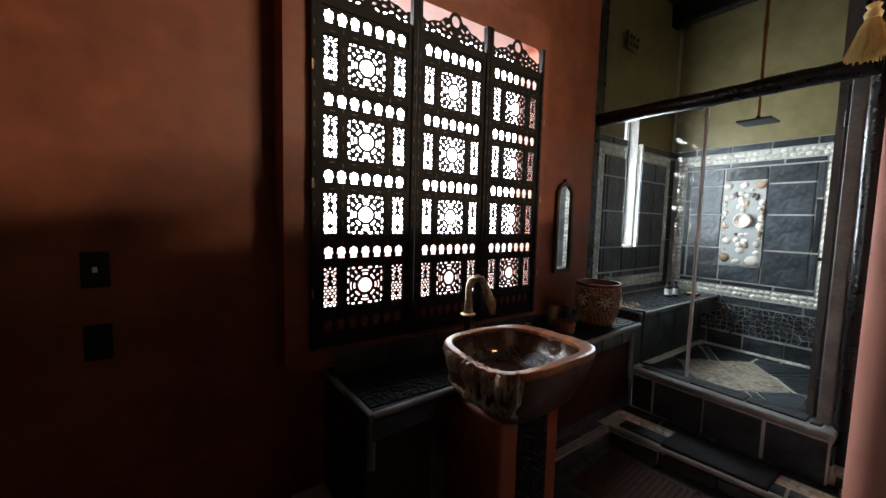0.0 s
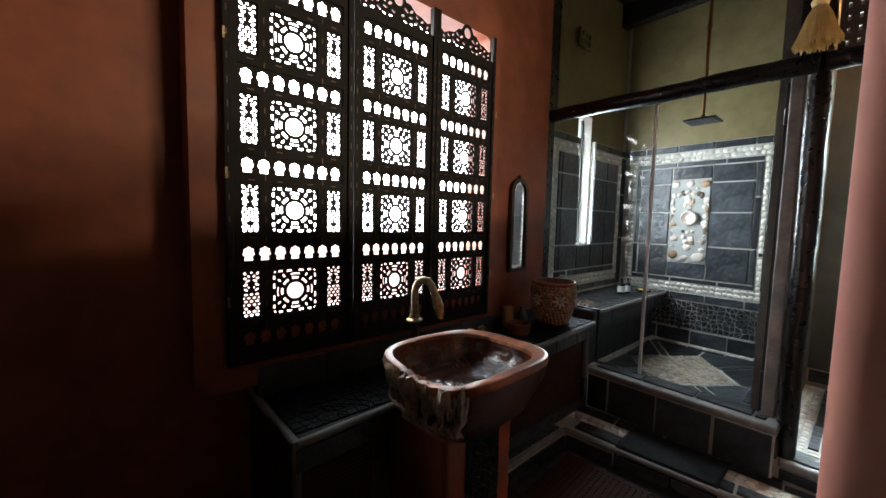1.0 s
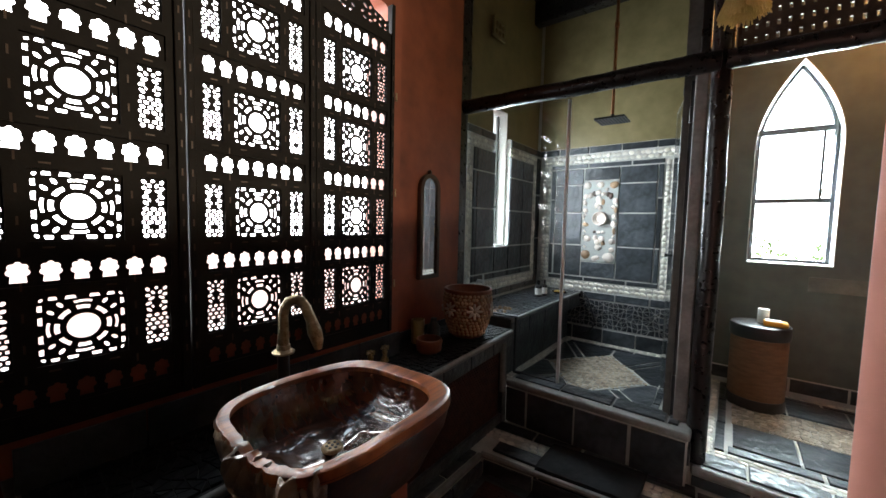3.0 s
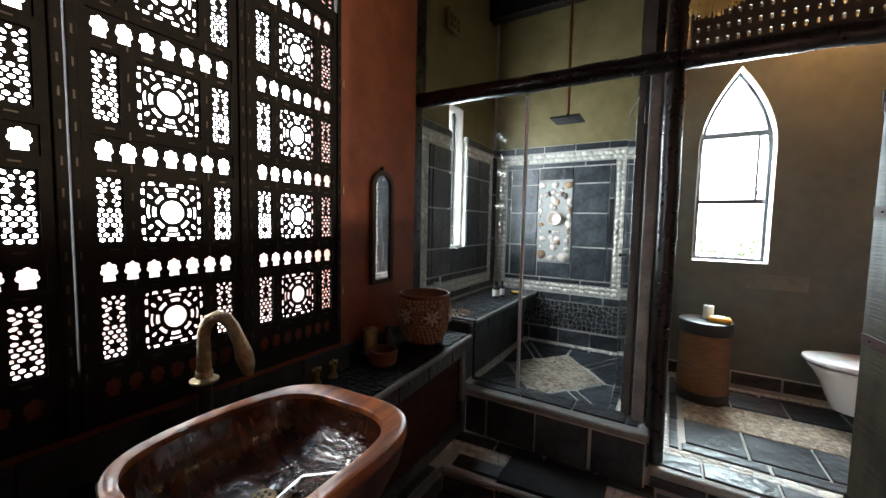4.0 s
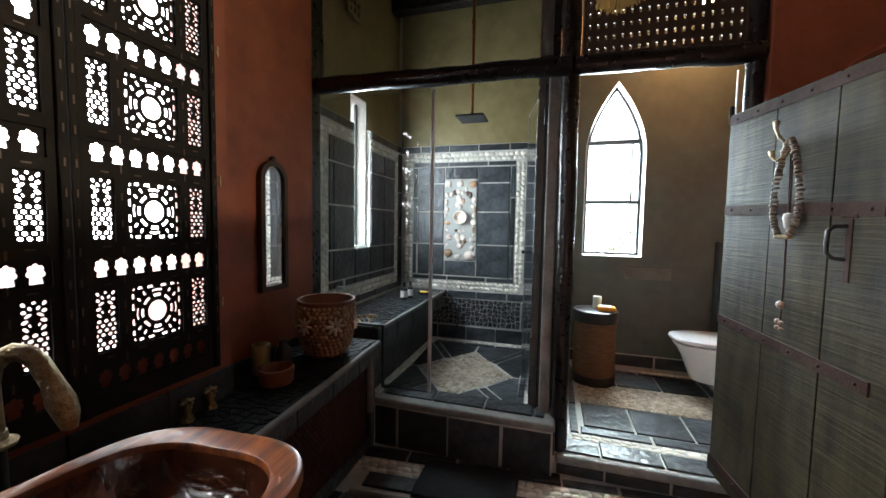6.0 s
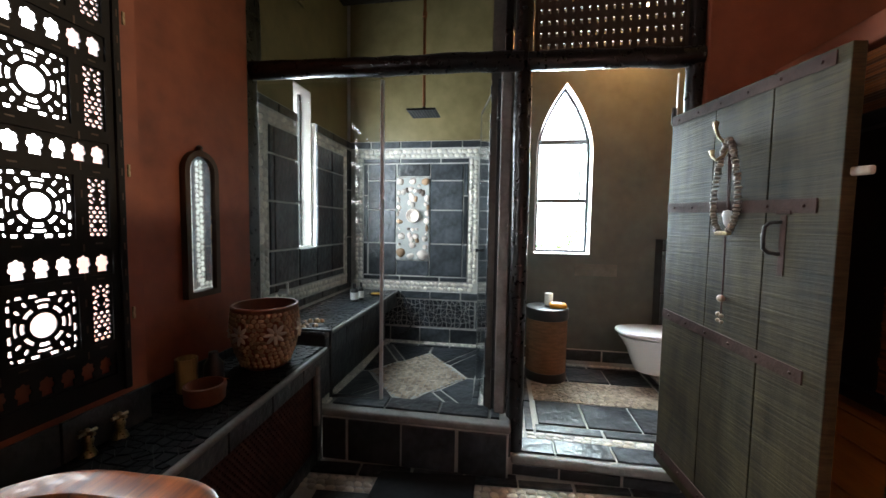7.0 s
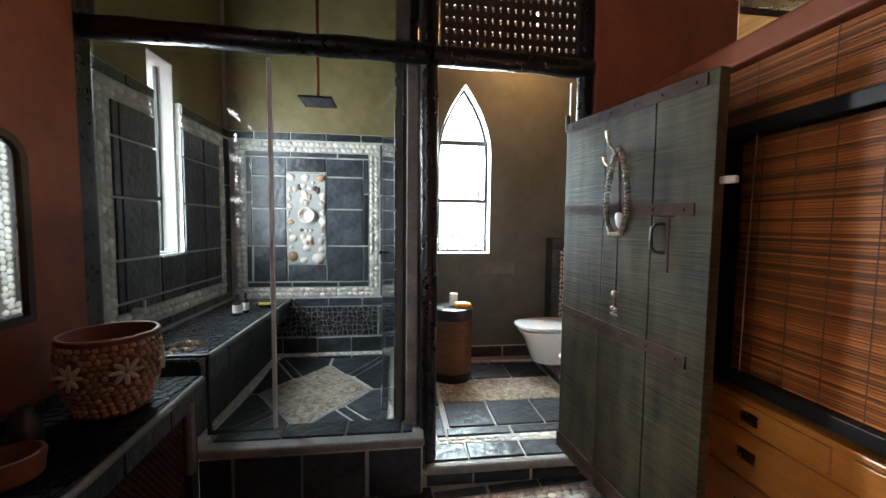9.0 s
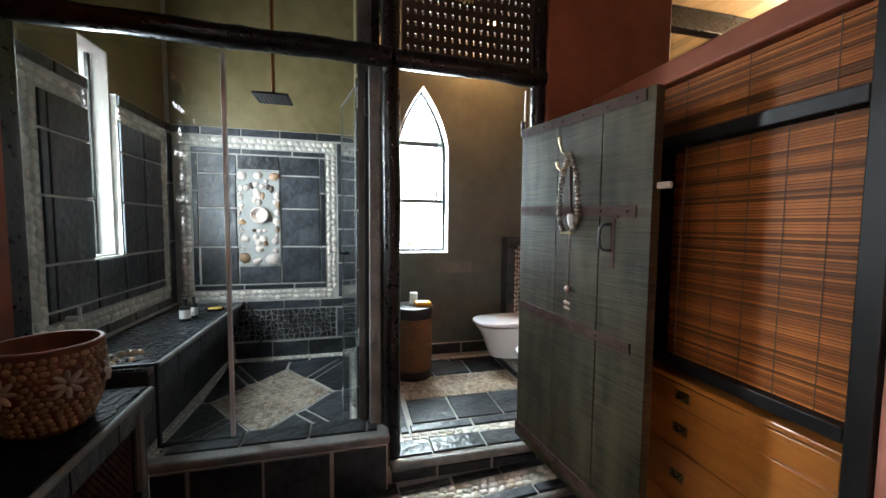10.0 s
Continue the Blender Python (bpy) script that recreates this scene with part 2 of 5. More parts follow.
def finish(name, bm, material, smooth=False):
    me = bpy.data.meshes.new(name)
    bmesh.ops.recalc_face_normals(bm, faces=bm.faces)
    bm.to_mesh(me)
    bm.free()
    for m in (material if isinstance(material, (list, tuple)) else [material]):
        me.materials.append(m)
    if smooth:
        me.polygons.foreach_set("use_smooth", [True] * len(me.polygons))
        me.set_sharp_from_angle(angle=radians(40))
    return me


def part(name, bm, material, parent=None, label="", smooth=False):
    ob = new(name, finish(name, bm, material, smooth))
    ob.parent = parent
    if label:
        tagged(ob, label)
    return ob


def share(name, me, m, parent):
    ob = new(name, me)
    ob.parent = parent
    ob.matrix_basis = m
    return ob


def thing(name, loc, label, category, group=""):
    ob = new(name)
    ob.empty_display_size = 0.1
    ob.location = loc
    return tagged(ob, label, category, group)


def structure(name, bm, material, label, category, smooth=False):
    ob = part(name, bm, material, None, "", smooth)
    return tagged(ob, label, category, "", "structure")


def plane(o, u, n):
    o, u, n = Vector(o), Vector(u).normalized(), Vector(n).normalized()
    v = n.cross(u)
    m = Matrix((u, v, n)).transposed().to_4x4()
    m.translation = o
    return m


TILES = {}


def tile_mesh(w, h, t=0.008, key="slate"):
    k = (round(w, 3), round(h, 3), t, key)
    if k not in TILES:
        bm = bx((-w / 2, -h / 2, -0.004), (w / 2, h / 2, t))
        top = [f for f in bm.faces if f.normal.z > 0.9 or abs(f.calc_center_median().z - t) < 1e-5]
        bmesh.ops.inset_region(bm, faces=top, thickness=0.004)
        for f in top:
            for v in f.verts:
                v.co.z += 0.0025
        TILES[k] = finish("tile", bm, M[key])
    return TILES[k]


def tile(pl, u0, v0, u1, v1, parent, gap=0.007, key="slate", name="tile"):
    w, h = round(abs(u1 - u0) - 2 * gap, 3), round(abs(v1 - v0) - 2 * gap, 3)
    if w < 0.008 or h < 0.008:
        return
    rnd = random.uniform(-0.003, 0.003)
    m = pl @ Matrix.Translation(((u0 + u1) / 2 + rnd, (v0 + v1) / 2, random.uniform(-0.001, 0.0015))) @ Matrix.Rotation(random.choice((0, math.pi)), 4, "Z")
    return share(name, tile_mesh(w, h, 0.008, key), m, parent)


def tile_row(pl, u0, u1, v0, v1, step, parent, start=0.0, gap=0.007):
    u = u0
    first = step if not start else start
    while u < u1 - 0.02:
        e = min(u + first, u1)
        if u1 - e < 0.06:
            e = u1
        tile(pl, u, v0, e, v1, parent, gap)
        u, first = e, step


PEB = {}


def pebble_mesh(key, kind):
    if (key, kind) not in PEB:
        bm = bmesh.new()
        rnd = random.Random(kind * 7 + 1)
        n = 8
        base = [bm.verts.new((math.cos(2 * math.pi * i / n) * (1 + rnd.uniform(-.13, .13)), math.sin(2 * math.pi * i / n) * (1 + rnd.uniform(-.13, .13)), 0)) for i in range(n)]
        mid = [bm.verts.new((v.co.x * 0.8, v.co.y * 0.8, 0.62)) for v in base]
        top = bm.verts.new((rnd.uniform(-.1, .1), rnd.uniform(-.1, .1), 0.95))
        for i in range(n):
            j = (i + 1) % n
            bm.faces.new((base[i], base[j], mid[j], mid[i]))
            bm.faces.new((mid[i], mid[j], top))
        me = finish("pebble", bm, M[key], False)
        me.polygons.foreach_set("use_smooth", [True] * len(me.polygons))
        PEB[(key, kind)] = me
    return PEB[(key, kind)]


def pebbles(pl, u0, v0, u1, v1, parent, key="stone", a=0.024, b=0.017, rows=None, along="u"):
    """A bed of pebbles laid in rows, a little askew."""
    lu, lv = u1 - u0, v1 - v0
    if along == "v":
        lu, lv = lv, lu
    rows = rows or max(1, round(lv / (2 * b * 0.98)))
    for r in range(rows):
        x = a * random.uniform(0.3, 1.0)
        while x < lu - a * 0.3:
            s = random.uniform(0.8, 1.15)
            w = (r + 0.5) / rows * lv + random.uniform(-.15, .15) * b
            p = (u0 + x, v0 + w) if along == "u" else (u0 + w, v0 + x)
            ang = random.uniform(-.5, .5) + (0 if along == "u" else math.pi / 2)
            m = pl @ Matrix.Translation((p[0], p[1], -0.002)) @ Matrix.Rotation(ang, 4, "Z") @ Matrix.Diagonal((a * s, b * min(1.08, lv / rows / (2 * b)) * random.uniform(.9, 1.08), b * random.uniform(0.5, 0.75), 1))
            share("pebble", pebble_mesh(key, random.randrange(4)), m, parent)
            x += 2 * a * s * 0.96


def crazy(name, pl, u0, v0, u1, v1, parent, key="slate", size=0.05, gap=0.006, label="", h=0.006, keep=None):
    """Broken-stone paving: irregular cells with open joints, as one mesh."""
    nu, nv = max(1, round((u1 - u0) / size)), max(1, round((v1 - v0) / size))
    pts = {}
    rnd = random.Random(name + str(round(u0, 2)))
    for i in range(nu + 1):
        for j in range(nv + 1):
            du = 0 if i in (0, nu) else rnd.uniform(-.33, .33)
            dv = 0 if j in (0, nv) else rnd.uniform(-.33, .33)
            pts[i, j] = Vector((u0 + (i + du) * (u1 - u0) / nu, v0 + (j + dv) * (v1 - v0) / nv, 0))
    bm = bmesh.new()
    for i in range(nu):
        for j in range(nv):
            q = [pts[i, j], pts[i + 1, j], pts[i + 1, j + 1], pts[i, j + 1]]
            cells = [q] if rnd.random() < 0.3 else ([q[:3], [q[0], q[2], q[3]]] if rnd.random() < .5 else [[q[0], q[1], q[3]], q[1:]])
            for c in cells:
                mid = sum(c, Vector()) / len(c)
                if keep and not keep(mid.x, mid.y):
                    continue
                inner = [p + (mid - p).normalized() * gap for p in c]
                hh = h + rnd.uniform(-.001, .002)
                lo = [bm.verts.new(p + (mid - p) * 0.02) for p in inner]
                hi = [bm.verts.new(p + (mid - p) * 0.07 + Vector((0, 0, hh))) for p in inner]
                bm.faces.new(hi)
                for k in range(len(c)):
                    bm.faces.new((lo[k], lo[(k + 1) % len(c)], hi[(k + 1) % len(c)], hi[k]))
    ob = part(name, bm, M[key], parent, label)
    ob.matrix_basis = pl
    return tagged(ob, kind="stuff")


def outline(bm, pts, y0, y1):
    """Prism from (x, z) points between y0 and y1."""
    a, b = [bm.verts.new((x, y0, z)) for x, z in pts], [bm.verts.new((x, y1, z)) for x, z in pts]
    bm.faces.new(a[::-1]); bm.faces.new(b)
    for i in range(len(pts)):
        j = (i + 1) % len(pts)
        bm.faces.new((a[i], a[j], b[j], b[i]))
    return bm


def fretwork(name, loops, thick, material):
    """Flat board in the (u, v) plane; the first loop is its edge, the rest are pierced holes."""
    cu = bpy.data.curves.new(name, "CURVE")
    cu.dimensions, cu.fill_mode, cu.extrude = "2D", "BOTH", thick / 2
    for lp in loops:
        s = cu.splines.new("POLY")
        s.points.add(len(lp) - 1)
        for p, (x, y) in zip(s.points, lp):
            p.co = (x, y, 0, 1)
        s.use_cyclic_u = True
    tmp = bpy.data.objects.new(name, cu)
    scene.collection.objects.link(tmp)
    me = bpy.data.meshes.new_from_object(tmp.evaluated_get(bpy.context.evaluated_depsgraph_get()))
    bpy.data.objects.remove(tmp)
    bpy.data.curves.remove(cu)
    me.name = name
    me.materials.clear()
    me.materials.append(material)
    return me


def circle(x, y, r, n=20, ry=None):
    return [(x + r * math.cos(2 * math.pi * i / n), y + (ry or r) * math.sin(2 * math.pi * i / n)) for i in range(n)]


def slot(cx, cy, r0, r1, a0, a1, n=6):
    """Curved slot between two radii."""
    f = [(cx + r1 * math.cos(a0 + (a1 - a0) * i / n), cy + r1 * math.sin(a0 + (a1 - a0) * i / n)) for i in range(n + 1)]
    return f + [(cx + r0 * math.cos(a1 - (a1 - a0) * i / n), cy + r0 * math.sin(a1 - (a1 - a0) * i / n)) for i in range(n + 1)]


def rect(x0, y0, x1, y1):
    return [(x0, y0), (x1, y0), (x1, y1), (x0, y1)]


# ---- setting ----
ZL, ZC = -0.12, 3.6          # sunken floor, ceiling
SX0, SX1, SY1 = -0.09, 1.34, 1.46  # shower walls
TY1, TX1 = 1.33, 2.95        # toilet room back and east walls
ZS, ZT = 0.18, 0.112         # shower floor, toilet floor


def rounded(x0, y0, x1, y1, r, n=6):
    out = []
    for cx, cy, a in ((x1 - r, y0 + r, -90), (x1 - r, y1 - r, 0), (x0 + r, y1 - r, 90), (x0 + r, y0 + r, 180)):
        out += [(cx + r * math.cos(radians(a + 90 * i / n)), cy + r * math.sin(radians(a + 90 * i / n))) for i in range(n + 1)]
    return out


def pierced_wall(name, pl, loops, thick, material, label):
    me = fretwork(name, loops, thick, material)
    me.transform(pl @ Matrix.Translation((0, 0, -thick / 2)))
    ob = new(name, me)
    return tagged(ob, label, "wall", "", "structure")


# outside
g = bmesh.new()
bmesh.ops.create_grid(g, x_segments=2, y_segments=2, size=400)
for v in g.verts:
    v.co.z = -3.2
structure("ground", g, M["earth"], "red bare earth reaching to the horizon", "ground")

for nm, lo, hi in (("backdrop_west", (-60.2, -140, -3.2), (-60, 120, 70)), ("backdrop_north", (-60, 60, -3.2), (120, 60.2, 70)), ("backdrop_southwest", (-60, -140.2, -3.2), (-4, -140, 70))):
    structure(nm, bx(lo, hi), M["overcast"], "bright white overcast sky far behind the windows", "sky")

WEST = plane((0, 0, 0), (0, 1, 0), (1, 0, 0))
pierced_wall("wall_west", WEST, [rect(-4.6, ZL, -0.17, ZC), rounded(-2.50, 0.90, -1.0, 2.43, 0.05)], 0.04, M["red"], "terracotta plastered wall with a wide window opening")
sur = fretwork("trim", [rounded(-2.56, 0.665, -0.955, 2.6, 0.05), rounded(-2.445, 0.94, -1.05, 2.42, 0.04)], 0.162, M["red"])
ob = new("trim", sur)
ob.matrix_world = WEST @ Matrix.Translation((0, 0, 0.083))
bv = ob.modifiers.new("soft", "BEVEL")
bv.width, bv.segments, bv.limit_method, bv.angle_limit = 0.028, 3, "ANGLE", radians(50)
tagged(ob, "raised terracotta plaster surround round the window", "surround", "", "structure")

structure("floor", bx((-0.3, -4.6, ZL - 0.1), (8.2, 4.2, ZL)), M["slate"], "sunken floor of dark slate tiles in grey grout", "floor")
# Out of view; dark colour chosen to keep bounced light low.
structure("wall_south", bx((-0.3, -4.8, ZL), (8.4, -4.6, ZC)), M["darkboard"], "unseen closing wall, made dark to cut bounced light", "wall")
structure("wall_east", bx((8.2, -4.6, ZL), (8.4, 4.2, ZC)), M["pink"], "plain plastered wall of the next room", "wall")
structure("wall_north_next_room", bx((3.12, 4.0, ZL), (8.2, 4.2, ZC)), M["pink"], "plain plastered wall of the next room", "wall")
structure("wall_north", bx((2.335, -0.13, ZL), (3.12, -0.03, ZC), 0.01), M["red"], "terracotta plastered wall beside the door", "wall")
structure("wall_toilet_east", bx((TX1, -0.03, ZL), (3.12, 4.0, ZC)), M["greygreen"], "grey green plastered wall", "wall")
structure("wall_partition", bx((SX1, 0.0, ZL), (1.452, 1.6, ZC)), M["concrete"], "grey cement partition between shower and toilet", "wall")
structure("wall_partition_toilet_side", bx((1.452, 0.0, ZL), (1.475, 1.5, ZC)), M["greygreen"], "grey green plaster on the partition", "wall")
structure("wall_partition_shower_plaster", bx((SX1 - 0.006, 0.05, 2.13), (SX1, 1.46, ZC)), M["olive"], "olive plaster above the tiles", "wall")
structure("wall_low_east", bx((2.63, -1.9, ZL), (2.82, -1.35, 2.05), 0.015), M["pink"], "low salmon plastered wall", "wall")
# Added out of view: blocks low light, and its dark colour cuts bounce.
structure("wall_low_south", bx((2.65, -4.6, ZL), (2.82, -1.9, 2.05)), M["darkboard"], "added unseen low wall, dark to cut bounced light", "wall")
structure("wall_pier", bx((1.697, -1.91, ZL), (2.63, -1.815, 2.05), 0.044, 10), M["pink"], "rounded salmon plastered wall end", "wall", True)

# ceiling of pine boards with dark beams
c = bmesh.new()
for i in range(20, 58):
    box(c, (-0.3 + i * 0.148, -4.8, ZC), (-0.3 + i * 0.148 + 0.145, 4.2, ZC + 0.03))
structure("ceiling", c, M["pine"], "pine tongue and groove ceiling boards", "ceiling")
# Bathroom part in dark brown, darkened also to cut light bounced off the pine.
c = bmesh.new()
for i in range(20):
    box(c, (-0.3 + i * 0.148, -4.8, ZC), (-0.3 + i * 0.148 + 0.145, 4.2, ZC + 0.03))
structure("ceiling_bathroom", c, M["darkboard"], "dark brown ceiling boards that cut bounced light", "ceiling")
for y in (3.7, 2.5, 1.32, 0.1, -1.2, -2.5, -3.8):
    structure("ceiling_beam", bx((-0.3, y - 0.06, ZC - 0.22), (8.2, y + 0.06, ZC), 0.012), M["pole"], "dark stained ceiling beam", "beam")

# shower walls
BACK = plane((0, SY1, 0), (1, 0, 0), (0, -1, 0))
SWEST = plane((SX0, 0, 0), (0, 1, 0), (1, 0, 0))
SEAST = plane((SX1, 0, 0), (0, -1, 0), (-1, 0, 0))
wall_back = structure("wall_shower_back", bx((-0.3, SY1, ZL), (SX1, SY1 + 0.2, ZC)), M["grout"], "shower back wall of slate tiles in grey grout", "wall")
structure("wall_shower_back_plaster", bx((SX0, SY1 - 0.006, 2.13), (SX1, SY1, ZC)), M["olive"], "olive plaster above the shower tiles", "wall")
wall_sw = pierced_wall("wall_shower_west", SWEST, [[(-0.061, ZL), (SY1, ZL), (SY1, 2.13), (0.757, 2.13), (0.757, 1.143), (0.495, 1.143), (0.495, 2.13), (-0.061, 2.13)]], 0.24, M["grout"], "shower side wall of slate tiles with a narrow window")
pierced_wall("wall_shower_west_plaster", SWEST @ Matrix.Translation((0, 0, -0.035)), [[(-0.061, 2.133), (0.495, 2.133), (0.495, 2.37), (0.757, 2.37), (0.757, 2.133), (SY1, 2.133), (SY1, ZC), (-0.061, ZC)]], 0.2, M["olive"], "olive plaster above the shower tiles")
rv = fretwork("trim", [rect(0.495, 1.143, 0.757, 2.37), rect(0.503, 1.151, 0.749, 2.362)], 0.2, M["white"])
ob = new("trim", rv)
ob.matrix_world = SWEST @ Matrix.Translation((0, 0, -0.137))
tagged(ob, "white painted reveal of the narrow window", "reveal", "", "structure")
w = tagged(new("window_1"), "narrow shower window with a black bar", "window", "", "structure")
w.location = (SX0 - 0.13, 0.626, 1.75)
part("window_frame", outline(bmesh.new(), [(-0.01, -0.6), (0.01, -0.6), (0.01, 0.6), (-0.01, 0.6)], 0.103, 0.121), M["lead"], w)
part("window_frame", outline(bmesh.new(), [(-0.01, -0.6), (0.01, -0.6), (0.01, 0.6), (-0.01, 0.6)], -0.121, -0.103), M["lead"], w)
part("glazing_bar", bx((-0.012, -0.121, -0.262), (0.012, 0.121, -0.238)), M["lead"], w)
part("pane", bx((-0.003, -0.121, -0.6), (0.003, 0.121, 0.6)), M["pane"], w).visible_shadow = False
structure("floor_shower", bx((SX0, -0.06, ZL), (SX1, SY1, ZS)), M["grout"], "shower floor of slate and pebbles", "floor")
sill = structure("shower_sill", bx((0.44, -0.178, ZL), (1.475, 0.03, 0.252), 0.004), M["grout"], "raised shower step faced with slate tiles", "step")
structure("trim", bx((0.40, -0.188, 0.250), (1.486, -0.115, 0.293), 0.015, 4), M["edge"], "rounded grey cement edge of the shower step", "edging")
structure("trim", bx((0.44, -0.13, 0.252), (1.47, 0.03, 0.285), 0.004), M["edge"], "grey cement bed of the shower step", "edging")
structure("trim", bx((1.42, -0.15, 0.253), (1.486, 0.03, 0.292), 0.015, 3), M["edge"], "rounded grey cement corner of the shower step", "edging")

# toilet room
TB = plane((0, TY1, 0), (1, 0, 0), (0, -1, 0))


def arch(x0, x1, z0, zs, zt, d=0.0, n=9):
    """Pointed arch outline; d shrinks it."""
    x0, x1, z0, zt = x0 + d, x1 - d, z0 + d, zt - d * 1.4
    cx, pts = (x0 + x1) / 2, [(x0, z0), (x1, z0)]
    w = (x1 - x0) / 2
    for i in range(n + 1):
        s = i / n
        pts.append((cx + w * (1 - s ** 1.85), zs + (zt - zs) * s))
    for i in range(n - 1, -1, -1):
        s = i / n
        pts.append((cx - w * (1 - s ** 1.85), zs + (zt - zs) * s))
    return pts


ARCH = (1.69, 2.17, 1.09, 1.98, 2.575)
pierced_wall("wall_toilet_back", TB, [rect(1.475, ZL, TX1, ZC), arch(*ARCH)], 0.22, M["greygreen"], "grey green plastered wall with a pointed window")
ob = new("trim", fretwork("trim", [arch(*ARCH), arch(*ARCH, d=0.007)], 0.226, M["white"]))
ob.matrix_world = TB @ Matrix.Translation((0, 0, -0.106))
tagged(ob, "white painted reveal of the pointed window", "reveal", "", "structure")
w = tagged(new("window_2"), "pointed steel window with a top hung casement", "window", "", "structure")
w.matrix_world = TB @ Matrix.Translation((0, 0, -0.12))
f = new("window_frame", fretwork("window_frame", [arch(*ARCH, d=0.01), arch(*ARCH, d=0.034)], 0.03, M["lead"])); f.parent = w
part("glazing_bar", bx((1.70, 2.066, -0.018), (2.16, 2.108, 0.018)), M["lead"], w)
part("glazing_bar", bx((1.70, 1.548, -0.018), (2.16, 1.582, 0.018)), M["lead"], w)
part("glazing_bar", bx((2.07, 1.58, 0.0), (2.085, 2.066, 0.03)), M["lead"], w)
part("pane", bx((1.70, 1.10, -0.004), (2.16, 2.53, 0.0)), M["pane"], w).visible_shadow = False
h = part("stay", tube(bmesh.new(), [(2.085, 1.60, 0.02), (2.11, 1.82, 0.05), (2.13, 2.06, 0.02)], 0.005, 6), M["lead"], w)
structure("plaster_patch", bx((2.05, TY1 - 0.006, 0.905), (2.40, TY1 + 0.002, 1.01), 0.003), M["patch"], "pale repaired patch of plaster", "patch")
floor_t = structure("floor_toilet", bx((1.475, -0.125, ZL), (TX1, TY1, ZT - 0.002)), M["grout"], "toilet floor of slate tiles and pebbles", "floor")
structure("trim", bx((1.49, -0.15, ZT - 0.045), (2.33, -0.105, ZT + 0.006), 0.018, 3), M["edge"], "rounded grey cement nosing of the step", "edging")
structure("baseboard", bx((1.475, TY1 - 0.012, ZT), (TX1, TY1, 0.25), 0.003), M["grout"], "slate tile skirting bed", "baseboard")

# ledge round the sunken floor
LED = plane((0.42, -0.42, 0), (1, 0.072, 0), (0, 0, 1))
lb = bmesh.new()
pts = [(0.0, -0.10), (0.0, -2.5), (0.30, -2.5), (0.52, -1.3), (0.50, -0.585), (2.70, -0.33), (2.70, -0.10)]
lo, hi = [lb.verts.new((x, y, ZL)) for x, y in pts], [lb.verts.new((x, y, -0.004)) for x, y in pts]
lb.faces.new(hi)
for i in range(len(pts)):
    lb.faces.new((lo[i], lo[(i + 1) % len(pts)], hi[(i + 1) % len(pts)], hi[i]))
ledge = structure("floor_ledge", lb, M["grout"], "raised ledge of slate and pebbles round the floor", "ledge")
structure("trim", tube(bmesh.new(), [(0.505, -1.5, -0.012), (0.50, -0.60, -0.012)], 0.017, 8), M["edge"], "rounded grey cement ledge edge", "edging", True)
structure("trim", tube(bmesh.new(), [(0.50, -0.582, -0.012), (2.60, -0.34, -0.012)], 0.017, 8), M["edge"], "rounded grey cement ledge edge", "edging", True)


# ---- posts and beams of varnished logs ----
def log(name, a, b, r, label, seed=0, nub=0.012):
    a, b = Vector(a), Vector(b)
    rnd = random.Random(seed)
    n = 26
    pts, rad = [], []
    for i in range(n + 1):
        t = i / n
        o = Vector((noise.noise((seed, t * 3, 0)), noise.noise((seed, t * 3, 5)), noise.noise((seed, t * 3, 9)))) * nub
        pts.append(a.lerp(b, t) + o)
        rad.append(r * (1 + 0.07 * noise.noise((seed * 3.1, t * 7, 2))))
    bm = tube(bmesh.new(), pts, rad, 14)
    for v in bm.verts:
        v.co += Vector((noise.noise(v.co * 9), noise.noise(v.co * 9 + Vector((3, 3, 3))), noise.noise(v.co * 9 + Vector((7, 1, 2))))) * 0.004
    return tagged(part(name, bm, M["pole"], None, "", True), label, "beam", "", "structure")


log("beam_shower", (-0.055, -0.10, 2.19), (1.50, -0.10, 2.165), 0.05, "black varnished log beam over the shower", 1)
log("beam_door", (1.52, -0.09, 2.165), (2.33, -0.09, 2.15), 0.047, "black varnished log beam over the doorway", 2)
log("post_middle", (1.507, -0.06, ZT - 0.01), (1.50, -0.06, ZC), 0.046, "black varnished log post between shower and toilet", 3)
log("post_door", (2.312, -0.075, 0.0), (2.305, -0.075, ZC), 0.038, "black varnished log post at the door", 4)
log("post_left", (-0.055, -0.05, 2.2), (-0.05, -0.05, ZC), 0.045, "black varnished log post at the wall", 5)
structure("post_shower_left", bx((-0.16, -0.17, 0.5), (-0.012, -0.062, ZC), 0.006), M["pole"], "black timber jamb of the shower", "post")
structure("post_shower_right", bx((1.405, -0.04, 2.2), (1.45, 0.0, ZC), 0.006), M["pole"], "black timber post over the shower", "post")
structure("jamb_shower", bx((1.392, -0.052, 0.29), (1.452, -0.002, 2.14), 0.008, 3), M["edge"], "grey cement jamb beside the shower door", "jamb")
structure("door_jamb", bx((2.270, 0.0, ZT), (2.2745, 0.014, 2.11), 0.001), M["white"], "pale painted door jamb edge", "jamb")


# ---- carved folding screen in the window ----
def ell(x, y, rx, ry, a, n=10):
    c, s = math.cos(a), math.sin(a)
    return [(x + rx * math.cos(t) * c - ry * math.sin(t) * s, y + rx * math.cos(t) * s + ry * math.sin(t) * c) for t in (2 * math.pi * i / n for i in range(n))]


def shrink(loops, k):
    out = []
    for lp in loops:
        cx, cy = sum(p[0] for p in lp) / len(lp), sum(p[1] for p in lp) / len(lp)
        out.append([(cx + (x - cx) * k, cy + (y - cy) * k) for x, y in lp])
    return out


